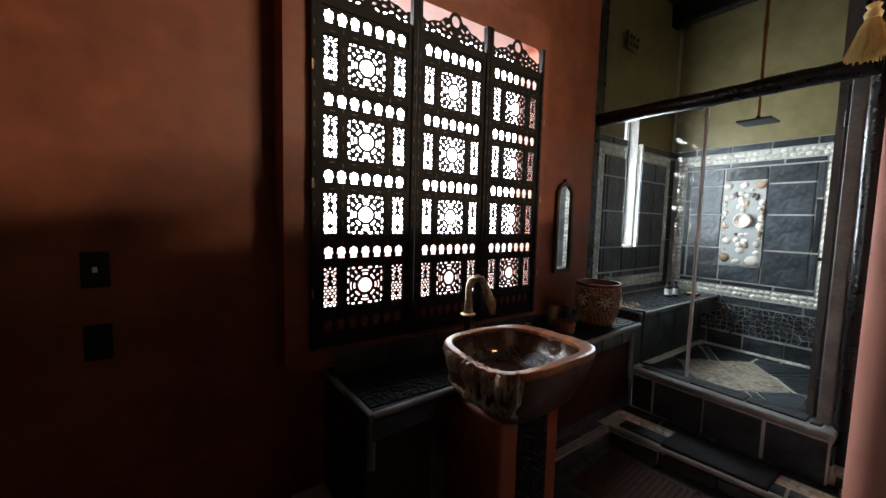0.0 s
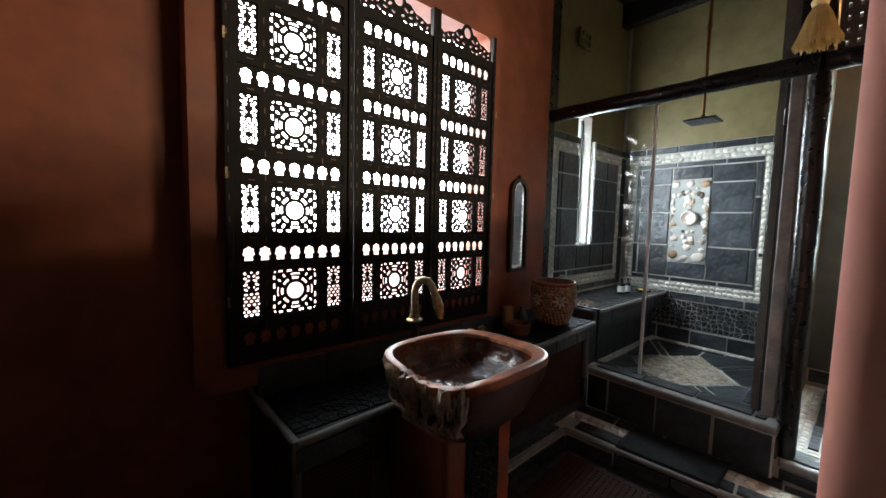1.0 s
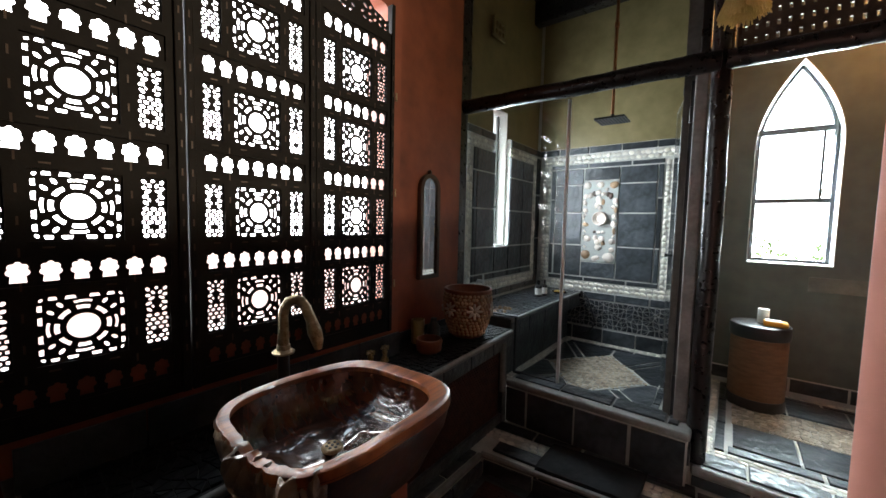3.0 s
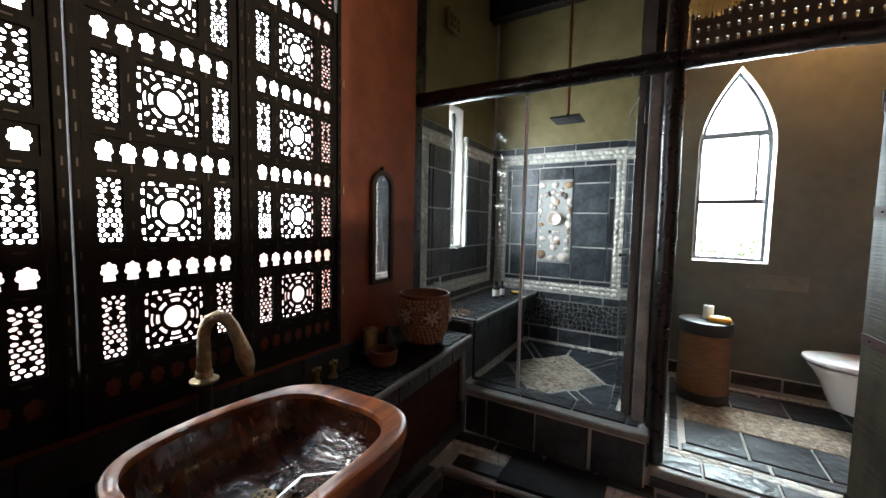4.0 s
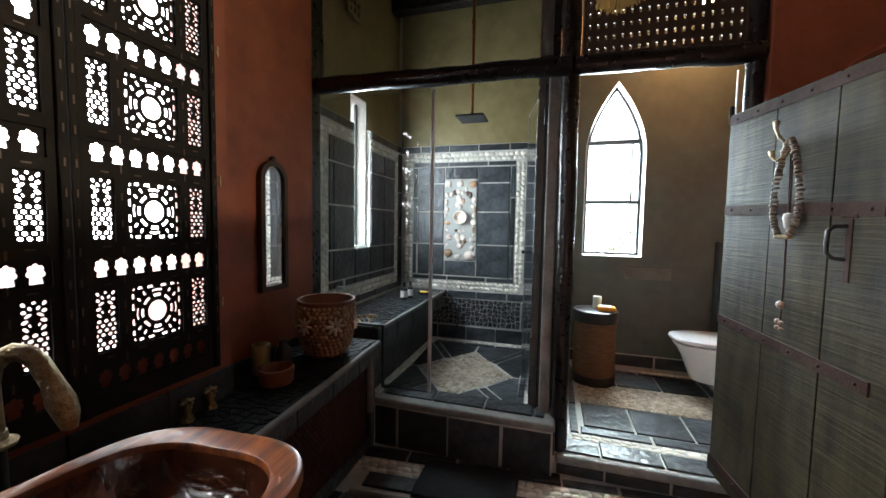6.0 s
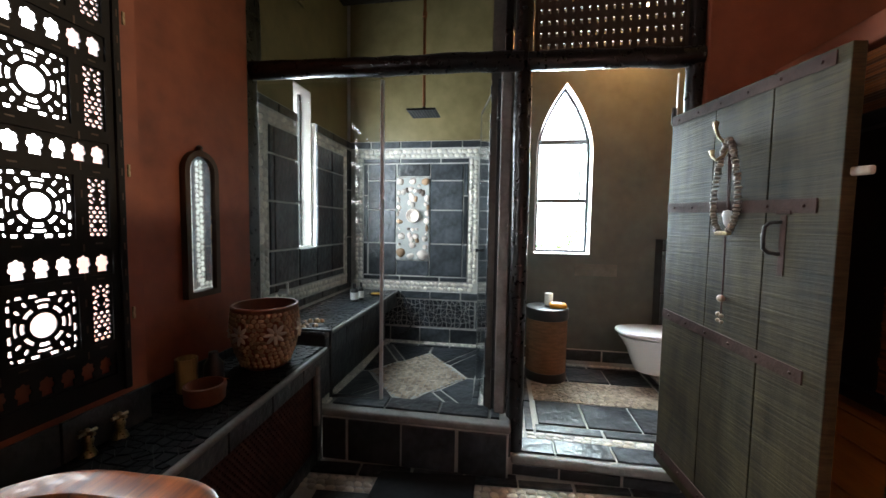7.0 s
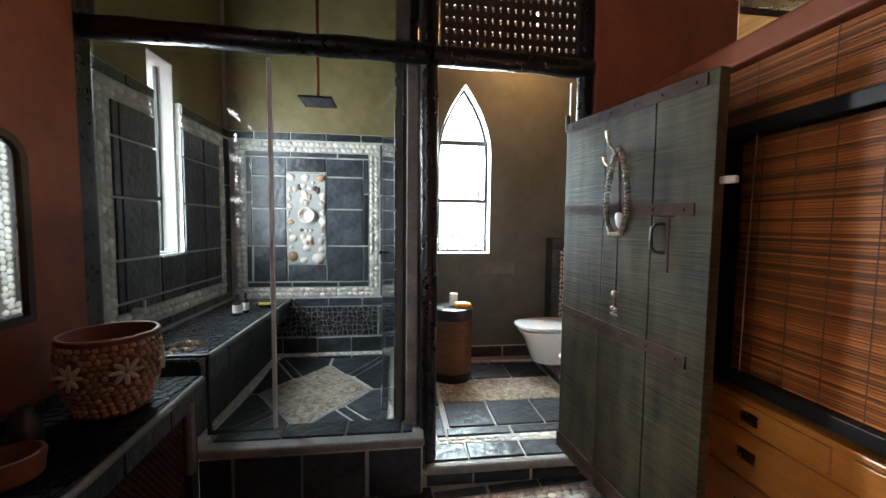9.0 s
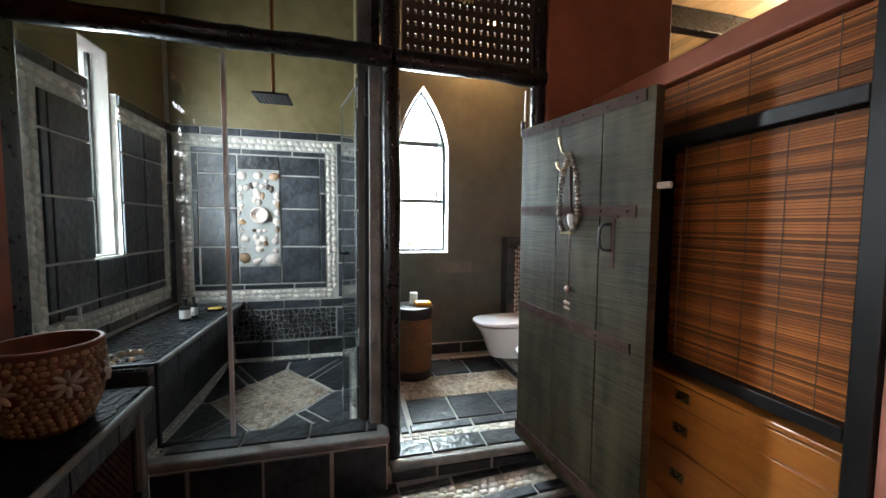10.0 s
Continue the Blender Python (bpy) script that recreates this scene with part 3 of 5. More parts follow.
def rosette_holes():
    h = [circle(0, 0, 0.039, 24)]
    for k in range(8):
        a = k * math.pi / 4
        h.append(slot(0, 0, 0.047, 0.059, a - 0.29, a + 0.29, 5))
    for k in range(4):
        a = k * math.pi / 2
        h.append(slot(0, 0, 0.066, 0.0735, a - 0.3, a + 0.3, 4))
        c, s = math.cos(a), math.sin(a)
        for u in (-0.024, 0.024, -0.058, 0.058):
            w = 0.013 if abs(u) < 0.04 else 0.010
            r = [(u - w, 0.0775), (u + w, 0.0775), (u + w * 0.8, 0.0875), (u - w * 0.8, 0.0875)]
            h.append([(x * c - y * s, x * s + y * c) for x, y in r])
        qx, qy = (1 if k in (0, 3) else -1), (1 if k in (0, 1) else -1)
        h.append(ell(qx * 0.045, qy * 0.063, 0.0095, 0.0055, qx * qy * 0.9))
        h.append(ell(qx * 0.063, qy * 0.045, 0.0095, 0.0055, qx * qy * 0.7))
        h.append(ell(qx * 0.0795, qy * 0.0795, 0.006, 0.004, -qx * qy * 0.8))
    return h


def grille_holes():
    h = []
    rows = 7
    for r in range(rows):
        y = -0.081 + r * 0.0135
        for x in ((-0.0195, 0, 0.0195) if r % 2 == 0 else (-0.0098, 0.0098)):
            if r in (2,) and x == 0:
                continue
            h.append([(x + 0.0088 * math.cos(math.pi / 6 + k * math.pi / 3), y + 0.0068 * math.sin(math.pi / 6 + k * math.pi / 3)) for k in range(6)])
        if r % 2:
            for x in (-0.0255, 0.0255):
                h.append([(x - 0.004, y - 0.005), (x + 0.004, y - 0.005), (x + 0.004, y + 0.005), (x - 0.004, y + 0.005)])
    for x, y, rx, ry, a in ((0.019, 0.018, 0.010, 0.0055, 0.7), (0.020, 0.037, 0.010, 0.006, -0.35), (0.010, 0.027, 0.006, 0.004, 1.1), (0.013, 0.052, 0.011, 0.005, -0.5), (0.0215, 0.062, 0.008, 0.006, 0.3), (0.009, 0.070, 0.0075, 0.0055, 0.9), (0.022, 0.081, 0.008, 0.006, 0.8)):
        h += [ell(x, y, rx, ry, a), ell(-x, y, rx, ry, -a)]
    h.append(ell(0, 0.084, 0.006, 0.005, 0))
    return h


def arcade_holes():
    shape = [(0.016, -0.029)]
    for i in range(31):
        a = radians(-38 + i * 256 / 30)
        r = 0.0185 + 0.0042 * abs(math.sin(3.516 * (a + radians(38))))
        shape.append((r * math.cos(a), 0.002 + 1.12 * r * math.sin(a)))
    shape.append((-0.016, -0.029))
    return [[(x + k * 0.0575, y) for x, y in shape] for k in range(-3, 4)]


ROW_V = (0.268, 0.594, 0.923, 1.247)
ARC_V = (0.098, 0.425, 0.757, 1.080, 1.418)
cut = []
for v in ROW_V:
    cut += [rect(-0.0925, v - 0.0925, 0.0925, v + 0.0925), rect(-0.198, v - 0.0925, -0.132, v + 0.0925), rect(0.132, v - 0.0925, 0.198, v + 0.0925)]
for v in ARC_V:
    cut.append(rect(-0.205, v - 0.037, 0.205, v + 0.037))
crest = [(-0.215, 1.495), (0.215, 1.495), (0.215, 1.56), (0.19, 1.548), (0.15, 1.565), (0.11, 1.572), (0.075, 1.60), (0.05, 1.602)]
crest += [(0.046 * math.cos(a), 1.598 + 0.046 * math.sin(a)) for a in (0.3, 0.8, 1.2, 1.57, 1.94, 2.34, 2.84)] + [(-x, y) for x, y in crest[:1:-1]]
holes = [circle(0, 1.598, 0.028, 18)]
for s in (-1, 1):
    for k, (x, y, rx, ry, a) in enumerate(((0.05, 1.565, 0.016, 0.007, -0.5), (0.085, 1.57, 0.014, 0.007, 0.6), (0.08, 1.54, 0.013, 0.006, 0.1), (0.12, 1.555, 0.011, 0.006, -0.7), (0.115, 1.525, 0.014, 0.006, 0.5), (0.155, 1.545, 0.012, 0.006, 0.5), (0.15, 1.515, 0.013, 0.006, -0.4), (0.19, 1.53, 0.012, 0.006, 0.6), (0.03, 1.535, 0.012, 0.006, 0.4), (0.045, 1.512, 0.012, 0.005, -0.3), (0.085, 1.512, 0.012, 0.005, 0.2), (0.19, 1.508, 0.010, 0.005, 0.0))):
        holes.append(ell(s * x, y, rx, ry, s * a))
me_frame = fretwork("leaf_frame", [rect(-0.225, 0, 0.225, 1.50)] + cut, 0.018, M["screen"])
me_ros = fretwork("rosette", [rect(-0.0945, -0.0945, 0.0945, 0.0945)] + shrink(rosette_holes(), 0.88), 0.004, M["screen"])
me_gri = fretwork("grille", [rect(-0.034, -0.0945, 0.034, 0.0945)] + shrink(grille_holes(), 0.84), 0.004, M["screen"])
me_arc = fretwork("arcade", [rect(-0.207, -0.039, 0.207, 0.039)] + shrink(arcade_holes(), 0.94), 0.004, M["screen"])
me_crest = fretwork("crest", [crest] + holes, 0.006, M["screen"])
me_stile = finish("stile", bx((-0.0125, 0, -0.018), (0.0125, 1.64, 0.018), 0.003), M["screen"])
me_pin = finish("glass_stud", lathe(bmesh.new(), [(0, 0.006), (0.0025, 0.003), (0.003, -0.003), (0, -0.006)], 8), M["black"])
me_inlay = finish("inlay", bx((-0.011, -0.0022, 0), (0.011, 0.0022, 0.0015)), M["inlay"])
fs = thing("folding_screen", (0.185, -1.75, 0.77), "dark carved wooden lattice screen of three leaves in the window", "screen")
fs.rotation_euler = (0, 0, 0)
for yc, wd in ((-2.208, 0.502), (-1.722, 0.461), (-1.264, 0.450)):
    pl = plane((0, yc + 1.75, 0), (0, 1, 0), (1, 0, 0)) @ Matrix.Diagonal((wd / 0.5, 1, 1, 1))
    leaf = share("leaf", me_frame, pl, fs)
    for s in (-1, 1):
        share("stile", me_stile, Matrix.Translation((s * 0.2375, 0, 0)), leaf)
    for v in ROW_V:
        share("rosette", me_ros, Matrix.Translation((0, v, 0)), leaf)
        for s in (-1, 1):
            share("grille", me_gri, Matrix.Translation((s * 0.165, v, 0)) @ Matrix.Diagonal((s, 1, 1, 1)), leaf)
        for dv in (-0.108, 0.108):
            for u in (-0.16, -0.06, 0.06, 0.16):
                share("inlay", me_inlay, Matrix.Translation((u, v + dv, 0.0092)), leaf)
        for u in (-0.112, 0.112, -0.2375, 0.2375):
            for dv in (-0.12, -0.04, 0.04, 0.12):
                share("inlay", me_inlay, Matrix.Translation((u, v + dv, 0.0092 if abs(u) < 0.2 else 0.0182)) @ Matrix.Rotation(math.pi / 2, 4, "Z"), leaf)
    for v in ARC_V:
        share("arcade", me_arc, Matrix.Translation((0, v, 0)), leaf)
    share("crest", me_crest, Matrix.Identity(4), leaf)
me_hinge = finish("hinge", bx((-0.003, -0.004, -0.02), (0.003, 0.004, 0.02), 0.001), M["brass"])
for y in (-2.455, -1.03):
    for z in (0.25, 0.72, 1.2):
        share("hinge", me_hinge, Matrix.Translation((0.021, y + 1.75, z)), fs)

# ---- counter with broken slate top ----
CE0, CE1 = Vector((0.432, -0.115, 0)), Vector((0.572, -2.36, 0))
ct = thing("vanity_counter", (0.25, -1.2, 0.55), "black broken slate counter top with a rounded grey edge", "counter")


def prism(pts, z0, z1):
    bm = bmesh.new()
    a, b = [bm.verts.new((x, y, z0)) for x, y in pts], [bm.verts.new((x, y, z1)) for x, y in pts]
    bm.faces.new(a[::-1]); bm.faces.new(b)
    for i in range(len(pts)):
        j = (i + 1) % len(pts)
        bm.faces.new((a[i], a[j], b[j], b[i]))
    return bm


def into(ob, parent):
    """Keep world coordinates of a mesh while it hangs under a thing."""
    ob.matrix_parent_inverse = Matrix.Translation(-parent.location)
    return ob


into(part("slab", prism([(0.002, -0.10), (0.002, -2.36), (0.555, -2.36), (0.415, -0.10)], 0.575, 0.614), M["darkgrout"], ct), ct)
into(part("edge", tube(bmesh.new(), [(CE0.x, CE0.y, 0.606), ((CE0.x + CE1.x) / 2, -1.24, 0.606), (CE1.x - 0.01, CE1.y + 0.02, 0.606)], 0.015, 10), M["edge"], ct, "rounded grey cement edge", True), ct)
into(part("edge", tube(bmesh.new(), [(0.03, -2.355, 0.606), (CE1.x - 0.01, CE1.y + 0.02, 0.606), (CE1.x - 0.012, CE1.y + 0.02, 0.40)], 0.015, 10), M["edge"], ct, "rounded grey cement edge", True), ct)
cz = crazy("broken_slate", plane((0, 0, 0.614), (1, 0, 0), (0, 0, 1)), 0.03, -2.33, 0.52, -0.11, ct, "topslate", 0.034, 0.0022, "broken slate pieces", 0.006, lambda u, v: u < 0.405 + (-0.1 - v) * 0.0626)
into(cz, ct)
for i in range(8):
    a, b = i * 0.28, i * 0.28 + 0.28
    if 1.30 < a < 1.75:
        continue
    p, q = CE0.lerp(CE1, a / 2.25), CE0.lerp(CE1, b / 2.25)
    into(part("tile", prism([(p.x + 0.004, p.y - 0.005), (q.x + 0.004, q.y + 0.005), (q.x - 0.016, q.y + 0.005), (p.x - 0.016, p.y - 0.005)], 0.515, 0.588), M["slate"], ct), ct)
# First five stand forward and taller: dark tile replaces shade on the red surround.
for i in range(8):
    x, h = (0.167, 0.74) if i < 5 else (0.003, 0.662)
    into(part("tile", bx((x, -2.35 + i * 0.28, 0.617), (x + 0.013, -2.07 + i * 0.28 - 0.006, h), 0.002), M["slate"], ct), ct)

hole = [circle(-0.5 + 0.022 * i + (0.011 if j % 2 else 0), -0.22 + 0.019 * j, 0.006, 6) for i in range(46) for j in range(24)]
me_cane = fretwork("cane_panel", [rect(-0.52, -0.235, 0.52, 0.235)] + hole, 0.006, M["weave"])


def cabinet(y0, y1, label):
    yc = (y0 + y1) / 2
    xe = CE0.x + (CE0.y - yc) * 0.0626 - 0.05
    cb = thing("vanity_cabinet", (xe, yc, 0.0), label, "cabinet", "cabinets under the counter")
    w = (y1 - y0) / 2
    part("body", bx((-xe + 0.004, -w, 0.0), (-0.02, w, 0.575), 0.003), M["pole"], cb)
    fr = part("door", bx((-0.018, -w, 0.51), (0.004, w, 0.56), 0.002), M["slate"], cb)
    part("plinth", bx((-0.018, -w, 0.002), (0.006, w, 0.075), 0.002), M["slate"], cb)
    pn = share("cane_panel", me_cane, Matrix.Translation((-0.008, 0, 0.295)) @ Matrix.Rotation(math.pi / 2, 4, "Z") @ Matrix.Rotation(math.pi / 2, 4, "X") @ Matrix.Diagonal((w * 0.96 / 0.52, 0.92, 1, 1)), cb)
    tagged(pn, "pierced dark red cane panel")
    return cb


cabinet(-1.50, -0.24, "low cabinet with a pierced dark red cane panel")
cabinet(-2.34, -2.02, "short low cabinet with a cane panel under the counter")
sp = thing("counter_pier", (0.41, -0.21, 0), "slate faced pier with grey edges carrying the counter", "pier")
part("core", bx((-0.40, -0.03, 0.0), (0.03, 0.03, 0.575), 0.003), M["slate"], sp)
part("edge", tube(bmesh.new(), [(0.03, -0.03, 0.23), (0.03, -0.03, 0.56)], 0.02, 8), M["edge"], sp, "grey cement edge", True)

# ---- wooden basin on its pedestal ----
BX, BY = 0.762, -1.775


def sq(th, sx, sy, e=3.4):
    c, s = math.cos(th), math.sin(th)
    r = (abs(c / sx) ** e + abs(s / sy) ** e) ** (-1 / e)
    return r * c, r * s


def ring_mesh(bm, prof, n, fn, a0=0.0, a1=2 * math.pi):
    closed = abs(a1 - a0 - 2 * math.pi) < 1e-6
    rings = [[bm.verts.new(fn(a0 + (a1 - a0) * i / n, s, z)) for i in range(n if closed else n + 1)] for s, z in prof]
    for a, b in zip(rings, rings[1:]):
        for i in range(n):
            j = (i + 1) % len(a)
            bm.faces.new((a[i], a[j], b[j], b[i]))
    return rings


def gnarl(th):
    """How ragged the rim is towards one side."""
    d = (th + 1.30 + math.pi) % (2 * math.pi) - math.pi
    return math.exp(-(d / 0.42) ** 2)


def bpt(th, s, z):
    x, y = sq(th, 0.245, 0.285)
    k = s * (1 + 0.018 * noise.noise((math.cos(th) * 2, math.sin(th) * 2, 3)))
    g = gnarl(th)
    if s > 0.78:
        k -= g * 0.045 * (0.5 + noise.noise((th * 9, 0, 1)))
        z -= g * 0.022 * (0.6 + noise.noise((th * 14, 2, 1))) * (1 if z > 0.8 else 0)
    hollow = s < 0.885 and z > 0.69
    in_x, in_y = (-0.002, -0.022) if hollow else (0.0, 0.0)
    return Vector((x * k + in_x, y * k + in_y, z - 0.02 + 0.006 * math.sin(th * 2 + 1)))


bs = thing("wash_basin", (BX, BY, 0), "polished red brown wooden log basin with a ragged bark side", "basin")
bm = bmesh.new()
ring_mesh(bm, [(1.0, 0.842), (0.999, 0.860), (0.992, 0.867), (0.975, 0.869), (0.945, 0.869), (0.90, 0.868), (0.866, 0.867), (0.851, 0.866), (0.844, 0.862), (0.841, 0.848)], 120, bpt)
part("rim", bm, M["rim"], bs, "polished wooden rim", True)
bm = bmesh.new()
r = ring_mesh(bm, [(0.842, 0.852), (0.828, 0.834), (0.79, 0.798), (0.72, 0.766), (0.59, 0.743), (0.36, 0.731), (0.10, 0.726)], 120, bpt)
bm.faces.new(r[-1])
part("bowl", bm, M["bowl"], bs, "dark lacquered hollow of the basin", True)
bm = bmesh.new()
r = ring_mesh(bm, [(0.22, 0.59), (0.42, 0.60), (0.58, 0.622), (0.74, 0.665), (0.865, 0.72), (0.95, 0.785), (1.001, 0.848)], 120, bpt)
bm.faces.new(r[0])
part("body", bm, M["basin"], bs, "", True)


def bark_pt(th, s, z):
    g = min(1.0, gnarl(th) * 1.3)
    shown = max(0.0, min(1.0, (1.0 - abs(th + 1.68)) / 0.16))
    low = max(0.0, min(1.0, (z - 0.63) / 0.12))
    p = bpt(th, s, z)
    ridge = max(0.0, noise.noise((th * 5.5, z * 8, 4))) * 0.05 + abs(noise.noise((th * 15, z * 6, 7))) * 0.04 + noise.noise((th * 40, z * 22, 1)) * 0.012
    knots = noise.noise((th * 9, z * 20, 6)) * 0.007 + noise.noise((th * 26, z * 44, 2)) * 0.004
    d = Vector((p.x, p.y, 0)).normalized()
    return p + d * (shown * (0.005 + knots * low) + g * low * (ridge - 0.010) - (1 - shown) * 0.014)


bm = bmesh.new()
ring_mesh(bm, [(0.62, 0.635), (0.65, 0.642), (0.68, 0.65), (0.71, 0.659), (0.74, 0.668), (0.775, 0.681), (0.81, 0.695), (0.84, 0.709), (0.865, 0.722), (0.90, 0.747), (0.93, 0.772), (0.947, 0.783), (0.96, 0.795), (0.98, 0.815), (0.99, 0.828), (1.0, 0.84), (0.985, 0.857), (0.95, 0.868), (0.90, 0.866)], 230, bark_pt, -2.75, -0.55)
part("bark", bm, M["bark"], bs, "gnarled pale root wood", True)
bm = lathe(bmesh.new(), [(0, 0.004), (0.006, 0.004), (0.026, 0.004), (0.03, 0.0), (0.03, -0.006), (0, -0.006)], 24, (-0.02, -0.022, 0.7125))
dr = part("drain", bm, M["brass"], bs, "round brass drain", True)
me_dh = finish("drain_hole", lathe(bmesh.new(), [(0, 0.001), (0.0045, 0.001), (0.0045, -0.002), (0, -0.002)], 10), M["black"])
for k in range(7):
    rr = 0.0 if k == 0 else 0.015
    share("drain_hole", me_dh, Matrix.Translation((-0.02 + rr * math.cos(k * math.pi / 3), rr * math.sin(k * math.pi / 3) - 0.022, 0.7175)), dr)

pd = thing("basin_pedestal", (0.625, -1.735, ZL), "terracotta plastered pedestal with a dark slate strip", "pedestal")
part("column", bx((-0.18, -0.175, 0.0), (0.18, 0.192, 0.68), 0.018, 3), M["red"], pd)
crazy_pl = plane((0.181, 0, 0), (0, 1, 0), (1, 0, 0))
crazy("strip", crazy_pl, -0.078, 0.01, 0.105, 0.66, pd, "topslate", 0.03, 0.002, "dark slate mosaic strip")

tp = thing("basin_tap", (0.372, -1.733, 0.62), "weathered brass swan neck tap on a black post", "tap")
part("post", lathe(bmesh.new(), [(0, 0), (0.03, 0), (0.022, 0.02), (0.02, 0.255), (0, 0.255)], 18), M["black"], tp, "black post", True)
part("base", lathe(bmesh.new(), [(0, 0.255), (0.036, 0.255), (0.038, 0.262), (0.024, 0.27), (0.022, 0.285), (0, 0.285)], 22), M["brass"], tp, "", True)
arc = [Vector((0, 0, 0.28)), Vector((0, 0, 0.35))] + [Vector((0.036 * (1 - math.cos(a)), 0.025 * (1 - math.cos(a)), 0.385 + 0.062 * math.sin(a))) for a in (0, .5, 1.0, 1.5, 2.0, 2.5)] + [Vector((0.082, 0.057, 0.375)), Vector((0.092, 0.064, 0.335)), Vector((0.100, 0.069, 0.305)), Vector((0.103, 0.071, 0.275))]
part("spout", tube(bmesh.new(), arc, [0.020, 0.0175, 0.017, 0.017, 0.0175, 0.018, 0.018, 0.0175, 0.0185, 0.0245, 0.021, 0.013], 14), M["brass"], tp, "swan neck spout", True)


def valve(x, y, group):
    v = thing("tap_valve", (x, y, 0.618), "small brass cross head tap valve on the counter", "valve", group)
    part("stem", lathe(bmesh.new(), [(0, 0), (0.024, 0), (0.02, 0.012), (0.012, 0.03), (0.016, 0.05), (0.01, 0.066), (0, 0.068)], 16), M["oldbrass"], v, "", True)
    b = tube(bmesh.new(), [(-0.026, 0, 0.072), (0.026, 0, 0.072)], 0.006, 8)
    tube(b, [(0, -0.026, 0.072), (0, 0.026, 0.072)], 0.006, 8)
    bmesh.ops.create_uvsphere(b, u_segments=10, v_segments=6, radius=0.009, matrix=Matrix.Translation((0, 0, 0.078)))
    part("cross_handle", b, M["brass"], v, "", True)
    return v


valve(0.205, -1.185, "basin valves")
valve(0.20, -1.085, "basin valves")

# ---- mirror ----
mr = thing("wall_mirror", (0.0, -0.528, 0.974), "tall narrow arched mirror in a dark wooden frame", "mirror")


def arched(w, z0, z1, n=12):
    r = w
    return [(-w, z0), (w, z0)] + [(w * math.cos(math.pi * i / n), z1 - r + r * math.sin(math.pi * i / n)) for i in range(n + 1)]


pm = plane((0.016, 0, 0), (0, 1, 0), (1, 0, 0))
fr = share("frame", fretwork("frame", [arched(0.098, 0, 0.681), arched(0.072, 0.026, 0.655)], 0.03, M["darkboard"]), pm, mr)
share("mirror_glass", fretwork("mirror_glass", [arched(0.074, 0.024, 0.657)], 0.004, M["mirror"]), pm @ Matrix.Translation((0, 0, 0.0)), mr)
share("bevel_edge", fretwork("bevel_edge", [arched(0.0725, 0.0255, 0.6555), arched(0.058, 0.04, 0.641)], 0.002, M["mirror"]), pm @ Matrix.Translation((0, 0, 0.004)) @ Matrix.Rotation(0.02, 4, "Y"), mr)

part("finial", lathe(bmesh.new(), [(0, 0.676), (0.016, 0.678), (0.012, 0.688), (0.015, 0.697), (0.008, 0.706), (0, 0.708)], 14, (0.016, 0, 0)), M["darkboard"], mr, "", True)

# ---- pebble covered pot ----
PT = [(0.094, 0.0), (0.108, 0.015), (0.120, 0.05), (0.138, 0.10), (0.150, 0.16), (0.154, 0.21), (0.152, 0.25), (0.147, 0.285)]
pt = thing("planter_pot", (0.262, -0.415, 0.62), "terracotta pot covered in tan pebbles and shell flowers", "pot")
part("wall", lathe(bmesh.new(), [(0, 0)] + PT + [(0.153, 0.289), (0.155, 0.302), (0.151, 0.308), (0.141, 0.307), (0.137, 0.27), (0.12, 0.13), (0.1, 0.03), (0, 0.03)], 48), M["clay"], pt, "", True)


def pot_r(z):
    for (r0, z0), (r1, z1) in zip(PT, PT[1:]):
        if z0 <= z <= z1:
            return r0 + (r1 - r0) * (z - z0) / (z1 - z0), math.atan2(-(r1 - r0), z1 - z0)
    return PT[-1][0], 0


random.seed(11)
FL = [(k * math.pi / 3 + 0.35, 0.185) for k in range(6)]
z, row = 0.028, 0
while z < 0.282:
    r, tilt = pot_r(z)
    n = int(2 * math.pi * r / 0.0255)
    for i in range(n):
        th = 2 * math.pi * (i + 0.5 * (row % 2)) / n + random.uniform(-.02, .02)
        if any((((th - a + math.pi) % (2 * math.pi) - math.pi) * r) ** 2 + (z - fz) ** 2 < 0.050 ** 2 for a, fz in FL):
            continue
        m = Matrix.Rotation(th, 4, "Z") @ Matrix.Translation((r - 0.001, 0, z)) @ Matrix.Rotation(math.pi / 2 - (-tilt), 4, "Y") @ Matrix.Rotation(random.uniform(0, 3), 4, "Z") @ Matrix.Diagonal((0.0132 * random.uniform(.75, 1.15), 0.0108 * random.uniform(.85, 1.1), 0.0095, 1))
        share("pebble", pebble_mesh("tanstone", random.randrange(4)), m, pt)
    z += 0.0205
    row += 1
for a, fz in FL:
    r, tilt = pot_r(fz)
    base = Matrix.Rotation(a, 4, "Z") @ Matrix.Translation((r, 0, fz)) @ Matrix.Rotation(math.pi / 2 + tilt, 4, "Y")
    for k in range(8):
        share("petal", pebble_mesh("greyshell", k % 4), base @ Matrix.Rotation(k * math.pi / 4, 4, "Z") @ Matrix.Translation((0.029, 0, 0.003)) @ Matrix.Diagonal((0.023, 0.0095, 0.010, 1)), pt)
    share("flower_centre", pebble_mesh("tanstone", 1), base @ Matrix.Diagonal((0.009, 0.009, 0.012, 1)), pt)

